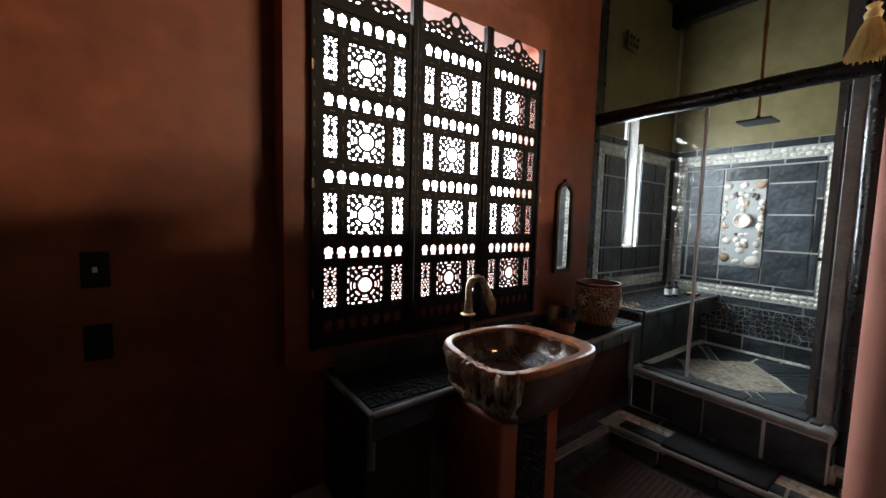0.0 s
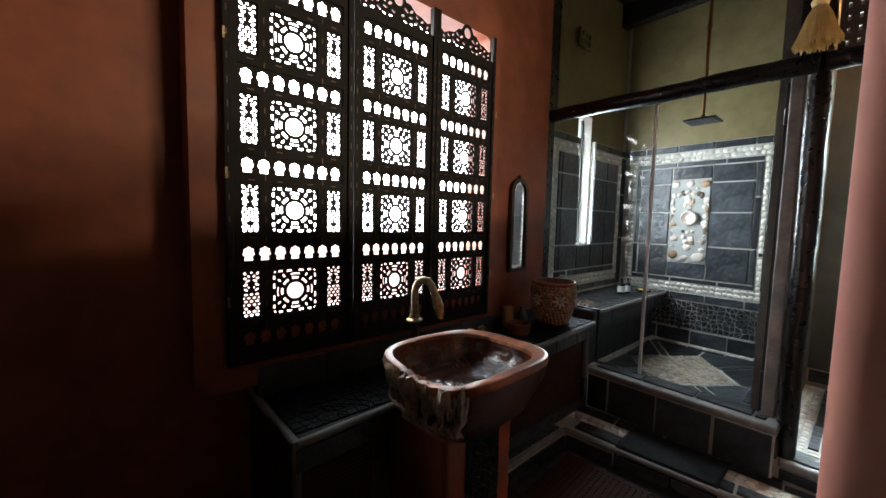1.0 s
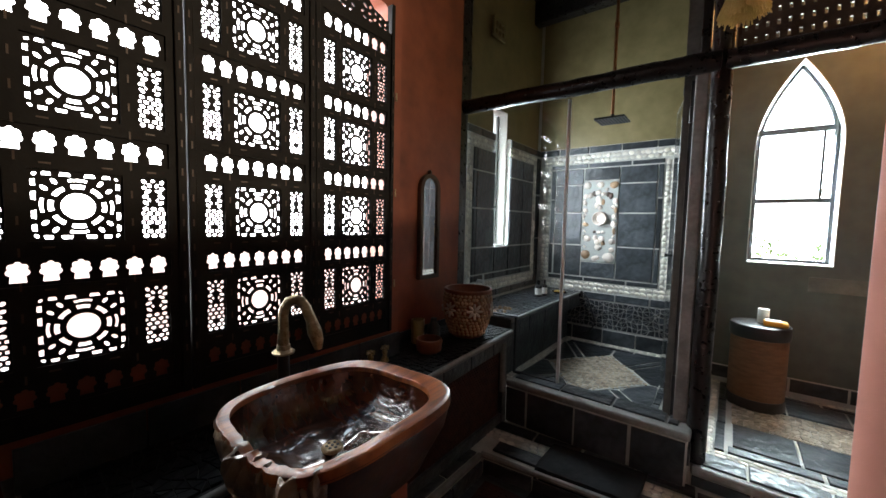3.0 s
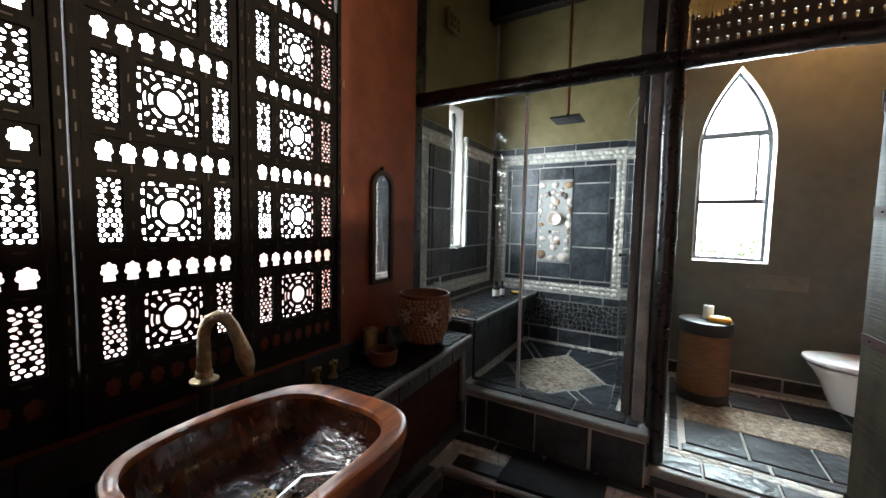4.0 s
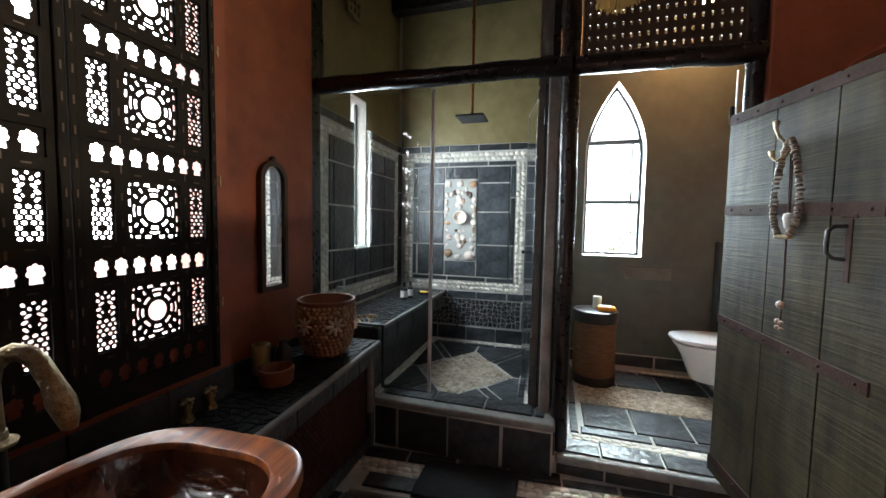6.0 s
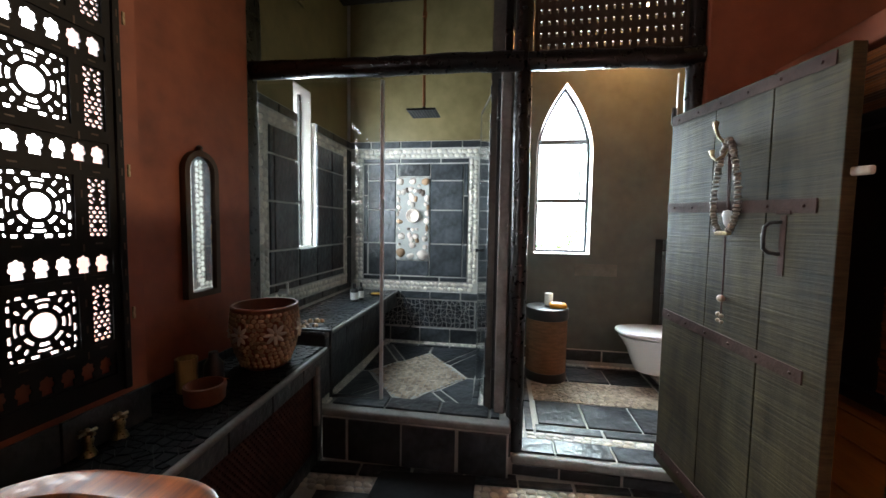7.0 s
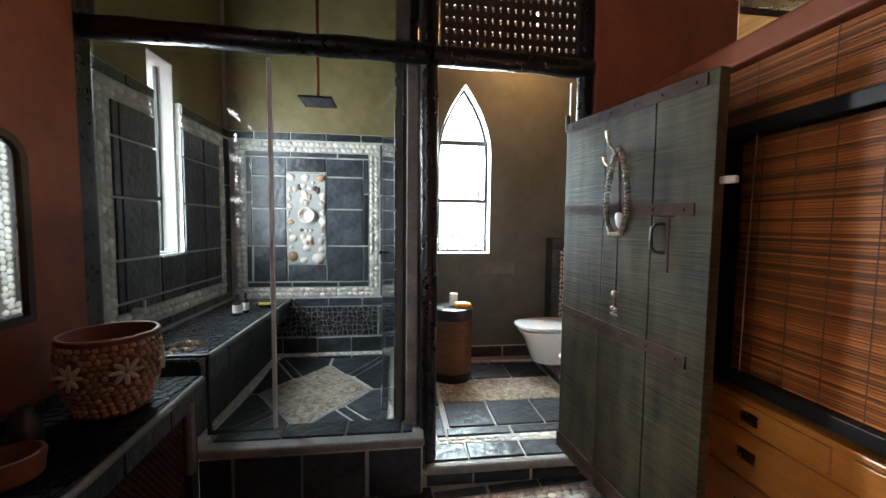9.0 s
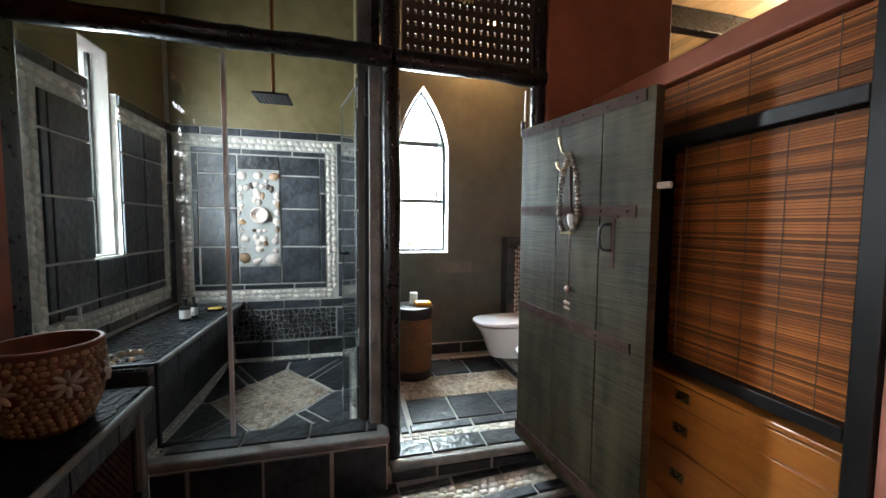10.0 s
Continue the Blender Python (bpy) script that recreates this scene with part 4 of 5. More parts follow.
# small things on the counter
cp = thing("horn_cup", (0.135, -0.755, 0.621), "pale yellow horn cup standing on the counter", "cup")
part("wall", lathe(bmesh.new(), [(0, 0), (0.036, 0), (0.038, 0.01), (0.041, 0.14), (0.038, 0.142), (0.034, 0.02), (0, 0.015)], 24), M["horn"], cp, "", True)
cb = thing("dark_bottle", (0.205, -0.69, 0.621), "black glazed bottle beside the cup", "bottle")
part("body", lathe(bmesh.new(), [(0, 0), (0.036, 0), (0.040, 0.03), (0.038, 0.10), (0.02, 0.125), (0.018, 0.15), (0, 0.152)], 24), M["black"], cb, "", True)
bl = thing("clay_bowl", (0.282, -0.825, 0.621), "round terracotta bowl with a rolled rim", "bowl")
part("wall", lathe(bmesh.new(), [(0, 0), (0.060, 0), (0.070, 0.010), (0.072, 0.045), (0.076, 0.062), (0.073, 0.074), (0.064, 0.076), (0.058, 0.06), (0.055, 0.02), (0, 0.015)], 32), M["clay"], bl, "", True)

# ---- shower fittings ----
gl = thing("shower_screen", (0.35, -0.03, 0.287), "fixed clear glass shower panel notched over the bench", "glass panel")
gl.rotation_euler = (0, 0, radians(2.4))
pg = plane((-0.35, 0, -0.287), (1, 0, 0), (0, -1, 0))
share("glass", fretwork("glass", [[(-0.018, 0.694), (0.418, 0.694), (0.418, 0.29), (0.722, 0.29), (0.722, 2.135), (-0.018, 2.135)]], 0.008, M["shower_glass"]), pg, gl)
part("channel", bx((0.065, -0.012, 0.0), (0.372, 0.012, 0.014), 0.002), M["black"], gl, "black bottom channel")
part("channel", bx((0.062, -0.012, 0.0), (0.076, 0.012, 0.41), 0.002), M["black"], gl, "black side channel")
part("channel", bx((-0.368, -0.012, 0.396), (0.076, 0.012, 0.41), 0.002), M["black"], gl, "black channel on the bench")
part("rail", bx((0.370, -0.011, 0.0), (0.389, 0.011, 1.85), 0.003), M["steel"], gl, "upright steel rail")
gd = thing("shower_door", (1.385, 0.0, 0.2), "clear glass shower door standing open into the shower", "door")
gd.rotation_euler = (0, 0, radians(180 - 78))
part("glass", bx((0.01, -0.004, 0.0), (0.675, 0.004, 1.93), 0.001), M["shower_glass"], gd)
part("polished_edge", bx((0.675, -0.004, 0.0), (0.679, 0.004, 1.93)), M["edge"], gd, "pale polished glass edge")
part("polished_edge", bx((0.01, -0.004, 1.93), (0.679, 0.004, 1.934)), M["edge"], gd, "pale polished glass edge")
for z in (0.24, 1.70):
    hp = part("hinge", bx((-0.02, -0.016, z), (0.06, 0.016, z + 0.085), 0.004), M["black"], gd, "black hinge clamp")
part("knob", lathe(bmesh.new(), [(0, -0.03), (0.012, -0.03), (0.012, -0.012), (0.006, -0.01), (0.006, 0.01), (0.012, 0.012), (0.012, 0.03), (0, 0.03)], 14), M["black"], gd).matrix_basis = Matrix.Translation((0.635, 0, 0.95)) @ Matrix.Rotation(math.pi / 2, 4, "X")
part("seal", bx((-0.006, -0.013, 0.02), (0.024, 0.013, 1.92), 0.002), M["black"], gd, "black hinge side strip")

sh = thing("rain_shower", (0.83, 0.614, 2.13), "square black rain shower head on a copper pipe", "shower head")
part("head", bx((-0.105, -0.105, 0.0), (0.105, 0.105, 0.014), 0.004), M["black"], sh)
me_nz = finish("nozzle", lathe(bmesh.new(), [(0, -0.003), (0.004, -0.003), (0.004, 0.001), (0, 0.001)], 6), M["lead"])
for i in range(9):
    for j in range(9):
        share("nozzle", me_nz, Matrix.Translation((-0.088 + i * 0.022, -0.088 + j * 0.022, 0)), sh)
part("joint", lathe(bmesh.new(), [(0, 0.014), (0.018, 0.014), (0.02, 0.03), (0.012, 0.05), (0, 0.05)], 16), M["black"], sh, "", True)
part("pipe", tube(bmesh.new(), [(0, 0, 0.04), (0, 0, ZC - 2.13)], 0.011, 12), M["copper"], sh, "copper riser pipe", True)
part("collar", lathe(bmesh.new(), [(0, 0.68), (0.017, 0.68), (0.017, 0.71), (0, 0.71)], 14), M["copper"], sh, "", True)

bn = thing("shower_bench", (0.16, 0.7, ZS), "slate faced shower bench with a broken slate top", "bench")
part("core", bx((-0.25, -0.76, 0.0), (0.12, 0.76, 0.44), 0.003), M["slate"], bn)
part("slab", bx((-0.25, -0.76, 0.42), (0.235, 0.76, 0.49), 0.004), M["darkgrout"], bn)
part("edge", tube(bmesh.new(), [(0.235, -0.755, 0.484), (0.235, 0.76, 0.484)], 0.015, 10), M["edge"], bn, "rounded grey cement edge", True)
crazy("broken_slate", plane((0, 0, 0.49), (1, 0, 0), (0, 0, 1)), -0.24, -0.75, 0.215, 0.75, bn, "broken", 0.045, 0.0035, "broken slate pieces")
for i in range(5):
    part("tile", bx((0.22, -0.755 + i * 0.303, 0.35), (0.24, -0.755 + i * 0.303 + 0.296, 0.465), 0.003), M["slate"], bn)


def bottle(x, y, s, label):
    b = thing("soap_bottle", (x, y, ZS + 0.499), label, "bottle", "bottles on the bench")
    part("body", lathe(bmesh.new(), [(0, 0), (0.028 * s, 0), (0.03 * s, 0.01), (0.03 * s, 0.085), (0.026 * s, 0.10), (0.012 * s, 0.108), (0.012 * s, 0.12), (0, 0.12)], 20), M["black"], b, "", True)
    part("paper_label", lathe(bmesh.new(), [(0.0306 * s, 0.02), (0.0306 * s, 0.078)], 20), M["paper"], b, "white paper label", True)
    part("cap", lathe(bmesh.new(), [(0, 0.12), (0.014 * s, 0.12), (0.013 * s, 0.15), (0, 0.152)], 14), M["black"], b, "", True)
    return b


bottle(0.20, 0.86, 1.1, "dark soap bottle with a white label on the bench")
bottle(0.225, 0.94, 0.8, "small dark bottle with a white label on the bench")
sd = thing("soap_dish", (0.29, 1.15, ZS + 0.499), "yellow soap in a shallow oval dish on the bench", "soap dish")
part("dish", lathe(bmesh.new(), [(0, 0), (0.05, 0), (0.072, 0.014), (0.075, 0.02), (0.06, 0.012), (0, 0.008)], 24, sx=1, sy=0.65), M["bowl"], sd, "", True)
part("soap", bx((-0.045, -0.026, 0.009), (0.045, 0.026, 0.030), 0.009, 3), M["yellow"], sd, "worn yellow soap", True)
tv = thing("shower_valve", (-0.084, 0.24, 0.86), "small chrome valve on the shower wall", "valve")
part("body", tube(bmesh.new(), [(0, 0, 0), (0.06, 0, 0)], 0.016, 12), M["steel"], tv, "", True)
part("lever", bx((0.05, -0.006, -0.02), (0.066, 0.006, 0.06), 0.004), M["steel"], tv)
sgn = thing("pebble_cluster", (0.20, 0.10, ZS + 0.499), "small heap of grey brown shells on the bench", "shells")
random.seed(3)
for k in range(18):
    share("shell", pebble_mesh("darkshell" if k % 3 == 0 else "tanstone", k % 4), Matrix.Translation((random.uniform(-.07, .07), random.uniform(-.1, .1), 0)) @ Matrix.Rotation(random.uniform(0, 3), 4, "Z") @ Matrix.Diagonal((0.022, 0.015, random.uniform(.012, .03), 1)), sgn)
ho = thing("shower_hose", (0.42, 1.42, 0.62), "black hand shower hose hanging on the back wall", "hose")
part("hose", tube(bmesh.new(), [(-0.02, 0.03, 0.02), (0.0, 0.0, 0.06), (0.06, -0.02, 0.02), (0.12, -0.02, -0.12), (0.15, -0.02, -0.25), (0.1, -0.03, -0.33), (0.02, -0.03, -0.36), (-0.05, -0.02, -0.30)], 0.008, 8), M["black"], ho, "", True)
part("bracket", lathe(bmesh.new(), [(0, -0.02), (0.02, -0.02), (0.02, 0.02), (0, 0.02)], 12), M["black"], ho).matrix_basis = Matrix.Translation((-0.02, 0.02, 0.02)) @ Matrix.Rotation(math.pi / 2, 4, "X")

# shell picture
spn = thing("shell_panel", (0.55, SY1 - 0.004, 1.387), "pale mortar panel set with sea shells on the back wall", "panel")
part("bed", bx((-0.164, -0.014, -0.397), (0.164, 0.0, 0.397), 0.004), M["mortar"], spn)
SHL = [(-.125, .355, .036, .034), (0, .36, .034, .03), (.125, .355, .036, .034), (-.09, .26, .022, .03), (-.135, .25, .02, .024), (.075, .265, .02, .024), (.06, .315, .016, .016), (.10, .25, .018, .03), (-.02, .285, .03, .022), (-.055, .275, .018, .026), (.03, .27, .02, .02), (-.01, .21, .026, .045), (.03, .19, .016, .03), (-.03, .16, .02, .03), (.0, .135, .022, .03), (.14, .2, .02, .03), (-.14, .18, .018, .024), (.15, .11, .014, .03), (.125, .14, .016, .02), (-.135, .11, .022, .02), (-.15, .05, .014, .02), (.14, .05, .018, .026), (-.13, -.03, .028, .022), (.135, -.02, .024, .03), (-.04, -.1, .016, .014), (.0, -.105, .018, .016), (.04, -.1, .016, .014), (.14, -.09, .014, .03), (-.11, -.17, .036, .032), (-.03, -.16, .022, .03), (.03, -.17, .026, .03), (-.01, -.2, .024, .03), (.045, -.21, .02, .024), (.125, -.19, .028, .03), (0, -.255, .03, .03), (.125, -.27, .022, .022), (-.13, -.25, .014, .014), (-.115, -.33, .044, .042), (-.02, -.36, .034, .026), (.1, -.345, .048, .044)]
for k, (x, z, a, b) in enumerate(SHL):
    m = Matrix.Translation((x, -0.013, z)) @ Matrix.Rotation(math.pi / 2, 4, "X") @ Matrix.Rotation(random.uniform(-.4, .4), 4, "Z") @ Matrix.Diagonal((a * 1.12, b * 1.12, 0.5 * min(a, b) + 0.008, 1))
    share("shell", pebble_mesh("darkshell" if k in (5, 7, 9, 24) else ("tanstone" if k % 5 == 2 else "shell"), k % 4), m, spn)
for sx in (-1, 1):
    for k in range(9):
        m = Matrix.Translation((sx * 0.142 + (0.007 if k % 2 else -0.007), -0.013, 0.205 - 0.043 * k)) @ Matrix.Rotation(math.pi / 2, 4, "X") @ Matrix.Rotation(0.7 if k % 2 else -0.7, 4, "Z") @ Matrix.Diagonal((0.0075, 0.020, 0.011, 1))
        share("shell", pebble_mesh("shell", k % 4), m, spn)
bm = lathe(bmesh.new(), [(0, 0.012), (0.03, 0.010), (0.052, 0.03), (0.062, 0.045), (0.068, 0.04), (0.068, 0.0)], 28)
part("abalone_shell", bm, M["shell"], spn, "large open shell bowl", True).matrix_basis = Matrix.Translation((0.01, -0.013, 0.03)) @ Matrix.Rotation(math.pi / 2, 4, "X")

# air brick
ab = thing("air_brick", (SX0 + 0.004, 0.47, 2.99), "small square ventilation brick high on the shower wall", "vent")
m_ab = fretwork("grid", [rect(-0.1, -0.075, 0.1, 0.075)] + [rect(-0.08 + i * 0.057, -0.055 + j * 0.06, -0.045 + i * 0.057, -0.012 + j * 0.06) for i in range(3) for j in range(2)], 0.02, M["olive"])
share("grid", m_ab, plane((0.008, 0, 0), (0, 1, 0), (1, 0, 0)), ab)
part("backing", bx((-0.002, -0.098, -0.073), (0.0, 0.098, 0.073)), M["black"], ab)

# ---- plank door ----
DW = 0.835
dr = thing("plank_door", (2.258, -0.036, 0.0), "grey brown plank door with rusty iron straps standing open", "door")
dr.rotation_euler = (0, 0, math.atan2(-0.824, 0.114))
for a, b in ((0.0, 0.31), (0.3105, 0.588), (0.590, DW)):
    part("board", bx((a, -0.02, 0.098), (b - 0.002, 0.022, 1.865), 0.003), M["dwood"], dr)
me_riv = finish("rivet", lathe(bmesh.new(), [(0, 0.005), (0.004, 0.004), (0.006, 0), (0, 0)], 8), M["iron"])
for z, e, hgt in ((1.835, DW - 0.04, 0.042), (1.415, 0.77, 0.045), (0.885, 0.765, 0.045), (0.17, DW - 0.03, 0.05)):
    s = part("strap", bx((0.005, -0.0255, z - hgt / 2), (e, -0.0205, z + hgt / 2), 0.001), M["iron"], dr, "flat rusty iron strap")
    for k in range(6):
        share("rivet", me_riv, Matrix.Translation((0.06 + k * (e - 0.1) / 5, -0.0255, z)) @ Matrix.Rotation(math.pi / 2, 4, "X"), s)
part("handle", tube(bmesh.new(), [(0.655, -0.022, 1.362), (0.636, -0.045, 1.360), (0.628, -0.055, 1.345), (0.627, -0.057, 1.31), (0.628, -0.055, 1.272), (0.636, -0.045, 1.258), (0.655, -0.022, 1.256)], 0.0065, 10), M["black"], dr, "black metal pull handle", True)
part("handle_plate", bx((0.649, -0.0235, 1.185), (0.672, -0.0205, 1.385), 0.001), M["iron"], dr)
part("latch_plate", bx((0.632, -0.0275, 1.388), (0.69, -0.0205, 1.403), 0.003), M["iron"], dr)
part("hook", tube(bmesh.new(), [(0.40, -0.022, 1.655), (0.398, -0.04, 1.665), (0.385, -0.058, 1.69), (0.372, -0.062, 1.725), (0.368, -0.06, 1.752)], [0.006, 0.006, 0.006, 0.007, 0.012], 10), M["brass"], dr, "curved brass hook", True)
part("hook", tube(bmesh.new(), [(0.40, -0.022, 1.65), (0.40, -0.045, 1.615), (0.385, -0.062, 1.60), (0.368, -0.066, 1.615), (0.362, -0.066, 1.64)], [0.006, 0.006, 0.006, 0.0065, 0.011], 10), M["brass"], dr, "small lower brass hook", True)
part("latch", bx((0.81, 0.0, 1.497), (0.885, 0.018, 1.522), 0.007, 3), M["chip"], dr, "pale wooden latch tongue")
for z in (0.13, 1.86):
    part("hinge", tube(bmesh.new(), [(-0.012, -0.01, z - 0.03), (-0.012, -0.01, z + 0.05)], 0.012, 10), M["black"], dr, "black pin hinge", True)

# the door has sagged on its hinges
for ob in dr.children:
    for v in ob.data.vertices:
        v.co.z += 0.018 - 0.038 * v.co.x
    for rv in ob.children:
        rv.location.z += 0.018 - 0.038 * rv.location.x

nk = thing("bead_necklace", (0, 0, 0), "hanging string of bone and wood beads on the door hook", "necklace")
nk.matrix_world = Matrix.Translation((2.258, -0.036, 0.0)) @ Matrix.Rotation(math.atan2(-0.824, 0.114), 4, "Z")
me_bead = [finish("bead", lathe(bmesh.new(), [(0.003, -0.006), (0.0105, -0.0055), (0.0115 + 0.0012 * k, 0), (0.0105, 0.0055), (0.003, 0.006)], 10), M["bone"], True) for k in range(3)]
NX = 0.413
loop = []
for i in range(66):
    a = math.pi * 2 * i / 66
    wide = 0.026 + 0.046 * (0.5 - 0.5 * math.cos(a)) ** 0.8
    loop.append(Vector((NX + wide * math.sin(a) * 1.15 + 0.003 * math.sin(i * 2.3), -0.038, 1.495 + 0.182 * math.cos(a))))
for i, p in enumerate(loop):
    if 29 < i < 37:
        continue
    d = (loop[(i + 1) % 66] - loop[i - 1]).normalized()
    share("bead", me_bead[i % 3], Matrix.Translation(p) @ d.to_track_quat("Z", "Y").to_matrix().to_4x4() @ Matrix.Diagonal((random.uniform(.8, 1.1), 1, random.uniform(.7, 1.3), 1)), nk)
part("bone_bar", bx((NX - 0.04, -0.048, 1.306), (NX + 0.035, -0.028, 1.322), 0.006), M["horn"], nk)
part("tooth", lathe(bmesh.new(), [(0, -0.04), (0.01, -0.025), (0.017, 0.01), (0.014, 0.025), (0, 0.03)], 12, (NX + 0.02, -0.040, 1.375)), M["paper"], nk, "white tooth shaped pendant", True)
part("string", tube(bmesh.new(), [(NX, -0.034, 1.66), (NX + 0.01, -0.034, 1.42), (NX + 0.005, -0.032, 1.31), (NX + 0.006, -0.03, 1.15), (NX + 0.004, -0.03, 0.985)], 0.0035, 6), M["weave"], nk, "", True)
part("string", tube(bmesh.new(), [(NX + 0.012, -0.036, 1.66), (NX + 0.018, -0.036, 1.52), (NX + 0.02, -0.038, 1.40)], 0.003, 6), M["weave"], nk, "", True)
for dx, z, r in ((0.005, 1.055, 0.015), (-0.004, 0.99, 0.010), (0.013, 0.985, 0.010), (-0.006, 0.965, 0.008), (0.016, 0.962, 0.008)):
    bmx = bmesh.new()
    bmesh.ops.create_uvsphere(bmx, u_segments=12, v_segments=8, radius=r, matrix=Matrix.Translation((NX + dx, -0.034, z)))
    part("bead", bmx, M["bark"], nk, "", True)

# ---- woven panel over the doorway ----
rp = thing("rattan_panel", (1.914, -0.07, 2.196), "dark woven rattan panel over the doorway", "panel")
hole = [rect(-0.335 + i * 0.0385, 0.03 + j * 0.058, -0.335 + i * 0.0385 + 0.011, 0.03 + j * 0.058 + 0.023) for i in range(18) for j in range(14)]
share("weave", fretwork("weave", [rect(-0.36, 0, 0.36, 0.86)] + hole, 0.012, M["rattan"]), plane((0, 0, 0), (1, 0, 0), (0, -1, 0)), rp)
for z in (0.0, 0.845):
    part("lath", bx((-0.36, -0.013, z), (0.36, -0.006, z + 0.016), 0.002), M["rattan"], rp)
for x in (-0.36, 0.344):
    part("lath", bx((x, -0.013, 0.016), (x + 0.016, -0.006, 0.845), 0.002), M["rattan"], rp)
log("beam_upper", (1.52, -0.09, 3.14), (2.33, -0.09, 3.14), 0.045, "black varnished log beam above the woven panel", 8)

# pendant bulb
pb = thing("pendant_bulb", (2.41, 0.91, 2.93), "bare warm bulb hanging on a cord", "lamp")
bm = bmesh.new()
bmesh.ops.create_uvsphere(bm, u_segments=14, v_segments=10, radius=0.042)
part("bulb", bm, M["bulb"], pb, "glowing bulb", True)
part("socket", lathe(bmesh.new(), [(0, 0.03), (0.02, 0.03), (0.018, 0.08), (0, 0.085)], 12), M["black"], pb, "", True)
part("cord", tube(bmesh.new(), [(0, 0, 0.08), (0, 0, ZC - 2.93)], 0.003, 6), M["black"], pb, "", True)
lamp = new("bulb_light", bpy.data.lights.new("bulb_light", "POINT"))
lamp.data.energy, lamp.data.color, lamp.data.shadow_soft_size = 2.2, (1.0, 0.33, 0.10), 0.045
lamp.location = (2.41, 0.91, 2.84)

# tassel on a cord
ts = thing("tassel", (1.575, -1.13, 1.897), "straw coloured raffia tassel hanging on a cord", "tassel")
ts.scale = (0.92, 0.92, 0.74)
bm = bmesh.new()
random.seed(8)
for k in range(230):
    a, q = random.uniform(0, 6.283), random.uniform(0.3, 1) ** 0.6
    r1 = 0.064 * q
    tube(bm, [(0.012 * math.cos(a), 0.012 * math.sin(a), 0.165), (0.03 * q * math.cos(a), 0.03 * q * math.sin(a), 0.12), (r1 * 0.75 * math.cos(a + .05), r1 * 0.75 * math.sin(a + .05), 0.05), (r1 * math.cos(a + .1), r1 * math.sin(a + .1), random.uniform(-.008, .014))], 0.0022, 4, False)
part("fringe", bm, M["raffia"], ts, "", True)
part("knot", lathe(bmesh.new(), [(0, 0.15), (0.02, 0.155), (0.024, 0.175), (0.014, 0.195), (0.02, 0.21), (0, 0.225)], 14), M["raffia"], ts, "", True)
part("cord", tube(bmesh.new(), [(0, 0, 0.21), (0, 0, (ZC - 1.897) / 0.74)], 0.004, 6), M["weave"], ts, "dark cord", True)

# ---- toilet room ----
tl = thing("toilet", (2.95, 0.98, 0.0), "white wall hung toilet with its lid closed", "toilet")


def loft(bm, secs, n=40):
    rings = []
    for x0, x1, w, z in secs:
        ring = []
        for i in range(n):
            th = 2 * math.pi * i / n
            x, y = sq(th, 1, 1, 2.6)
            ring.append(bm.verts.new(((x0 + x1) / 2 + x * (x1 - x0) / 2, y * w, z)))
        rings.append(ring)
    for a, b in zip(rings, rings[1:]):
        for i in range(n):
            bm.faces.new((a[i], a[(i + 1) % n], b[(i + 1) % n], b[i]))
    bm.faces.new(rings[0][::-1]); bm.faces.new(rings[-1])
    return bm


part("bowl", loft(bmesh.new(), [(-0.44, -0.02, 0.10, 0.215), (-0.485, -0.004, 0.13, 0.228), (-0.515, -0.004, 0.148, 0.30), (-0.548, -0.004, 0.162, 0.39), (-0.592, -0.004, 0.178, 0.462), (-0.612, -0.004, 0.184, 0.488), (-0.612, -0.004, 0.184, 0.497), (-0.57, -0.02, 0.165, 0.500)]), M["porcelain"], tl, "", True)
part("lid", loft(bmesh.new(), [(-0.60, -0.05, 0.178, 0.507), (-0.628, -0.045, 0.19, 0.514), (-0.636, -0.045, 0.194, 0.524), (-0.632, -0.045, 0.191, 0.538), (-0.60, -0.06, 0.172, 0.545)]), M["porcelain"], tl, "", True)
bd = thing("bidet", (2.95, 0.33, 0.0), "white wall hung bidet beside the toilet", "bidet")
part("bowl", loft(bmesh.new(), [(-0.36, -0.02, 0.10, 0.19), (-0.44, -0.004, 0.14, 0.23), (-0.51, -0.004, 0.17, 0.40), (-0.53, -0.004, 0.18, 0.47), (-0.515, -0.02, 0.17, 0.48)]), M["porcelain"], bd, "", True)
cl = structure("boxing_toilet", bx((2.70, 1.20, ZT), (2.95, TY1, 1.24), 0.004), M["darkgrout"], "slate faced boxing behind the toilet with a pebble strip", "boxing")
CLP = plane((0, 1.20, 0), (1, 0, 0), (0, -1, 0))
for z0, z1 in ((ZT, 0.45), (0.45, 0.8), (0.8, 1.15)):
    tile(CLP, 2.70, z0, 2.775, z1, cl)
    tile(CLP, 2.835, z0, 2.95, z1, cl)
tile(CLP, 2.70, 1.15, 2.95, 1.24, cl)
pebbles(CLP, 2.778, ZT, 2.832, 1.15, cl, a=0.022, b=0.014, along="v")

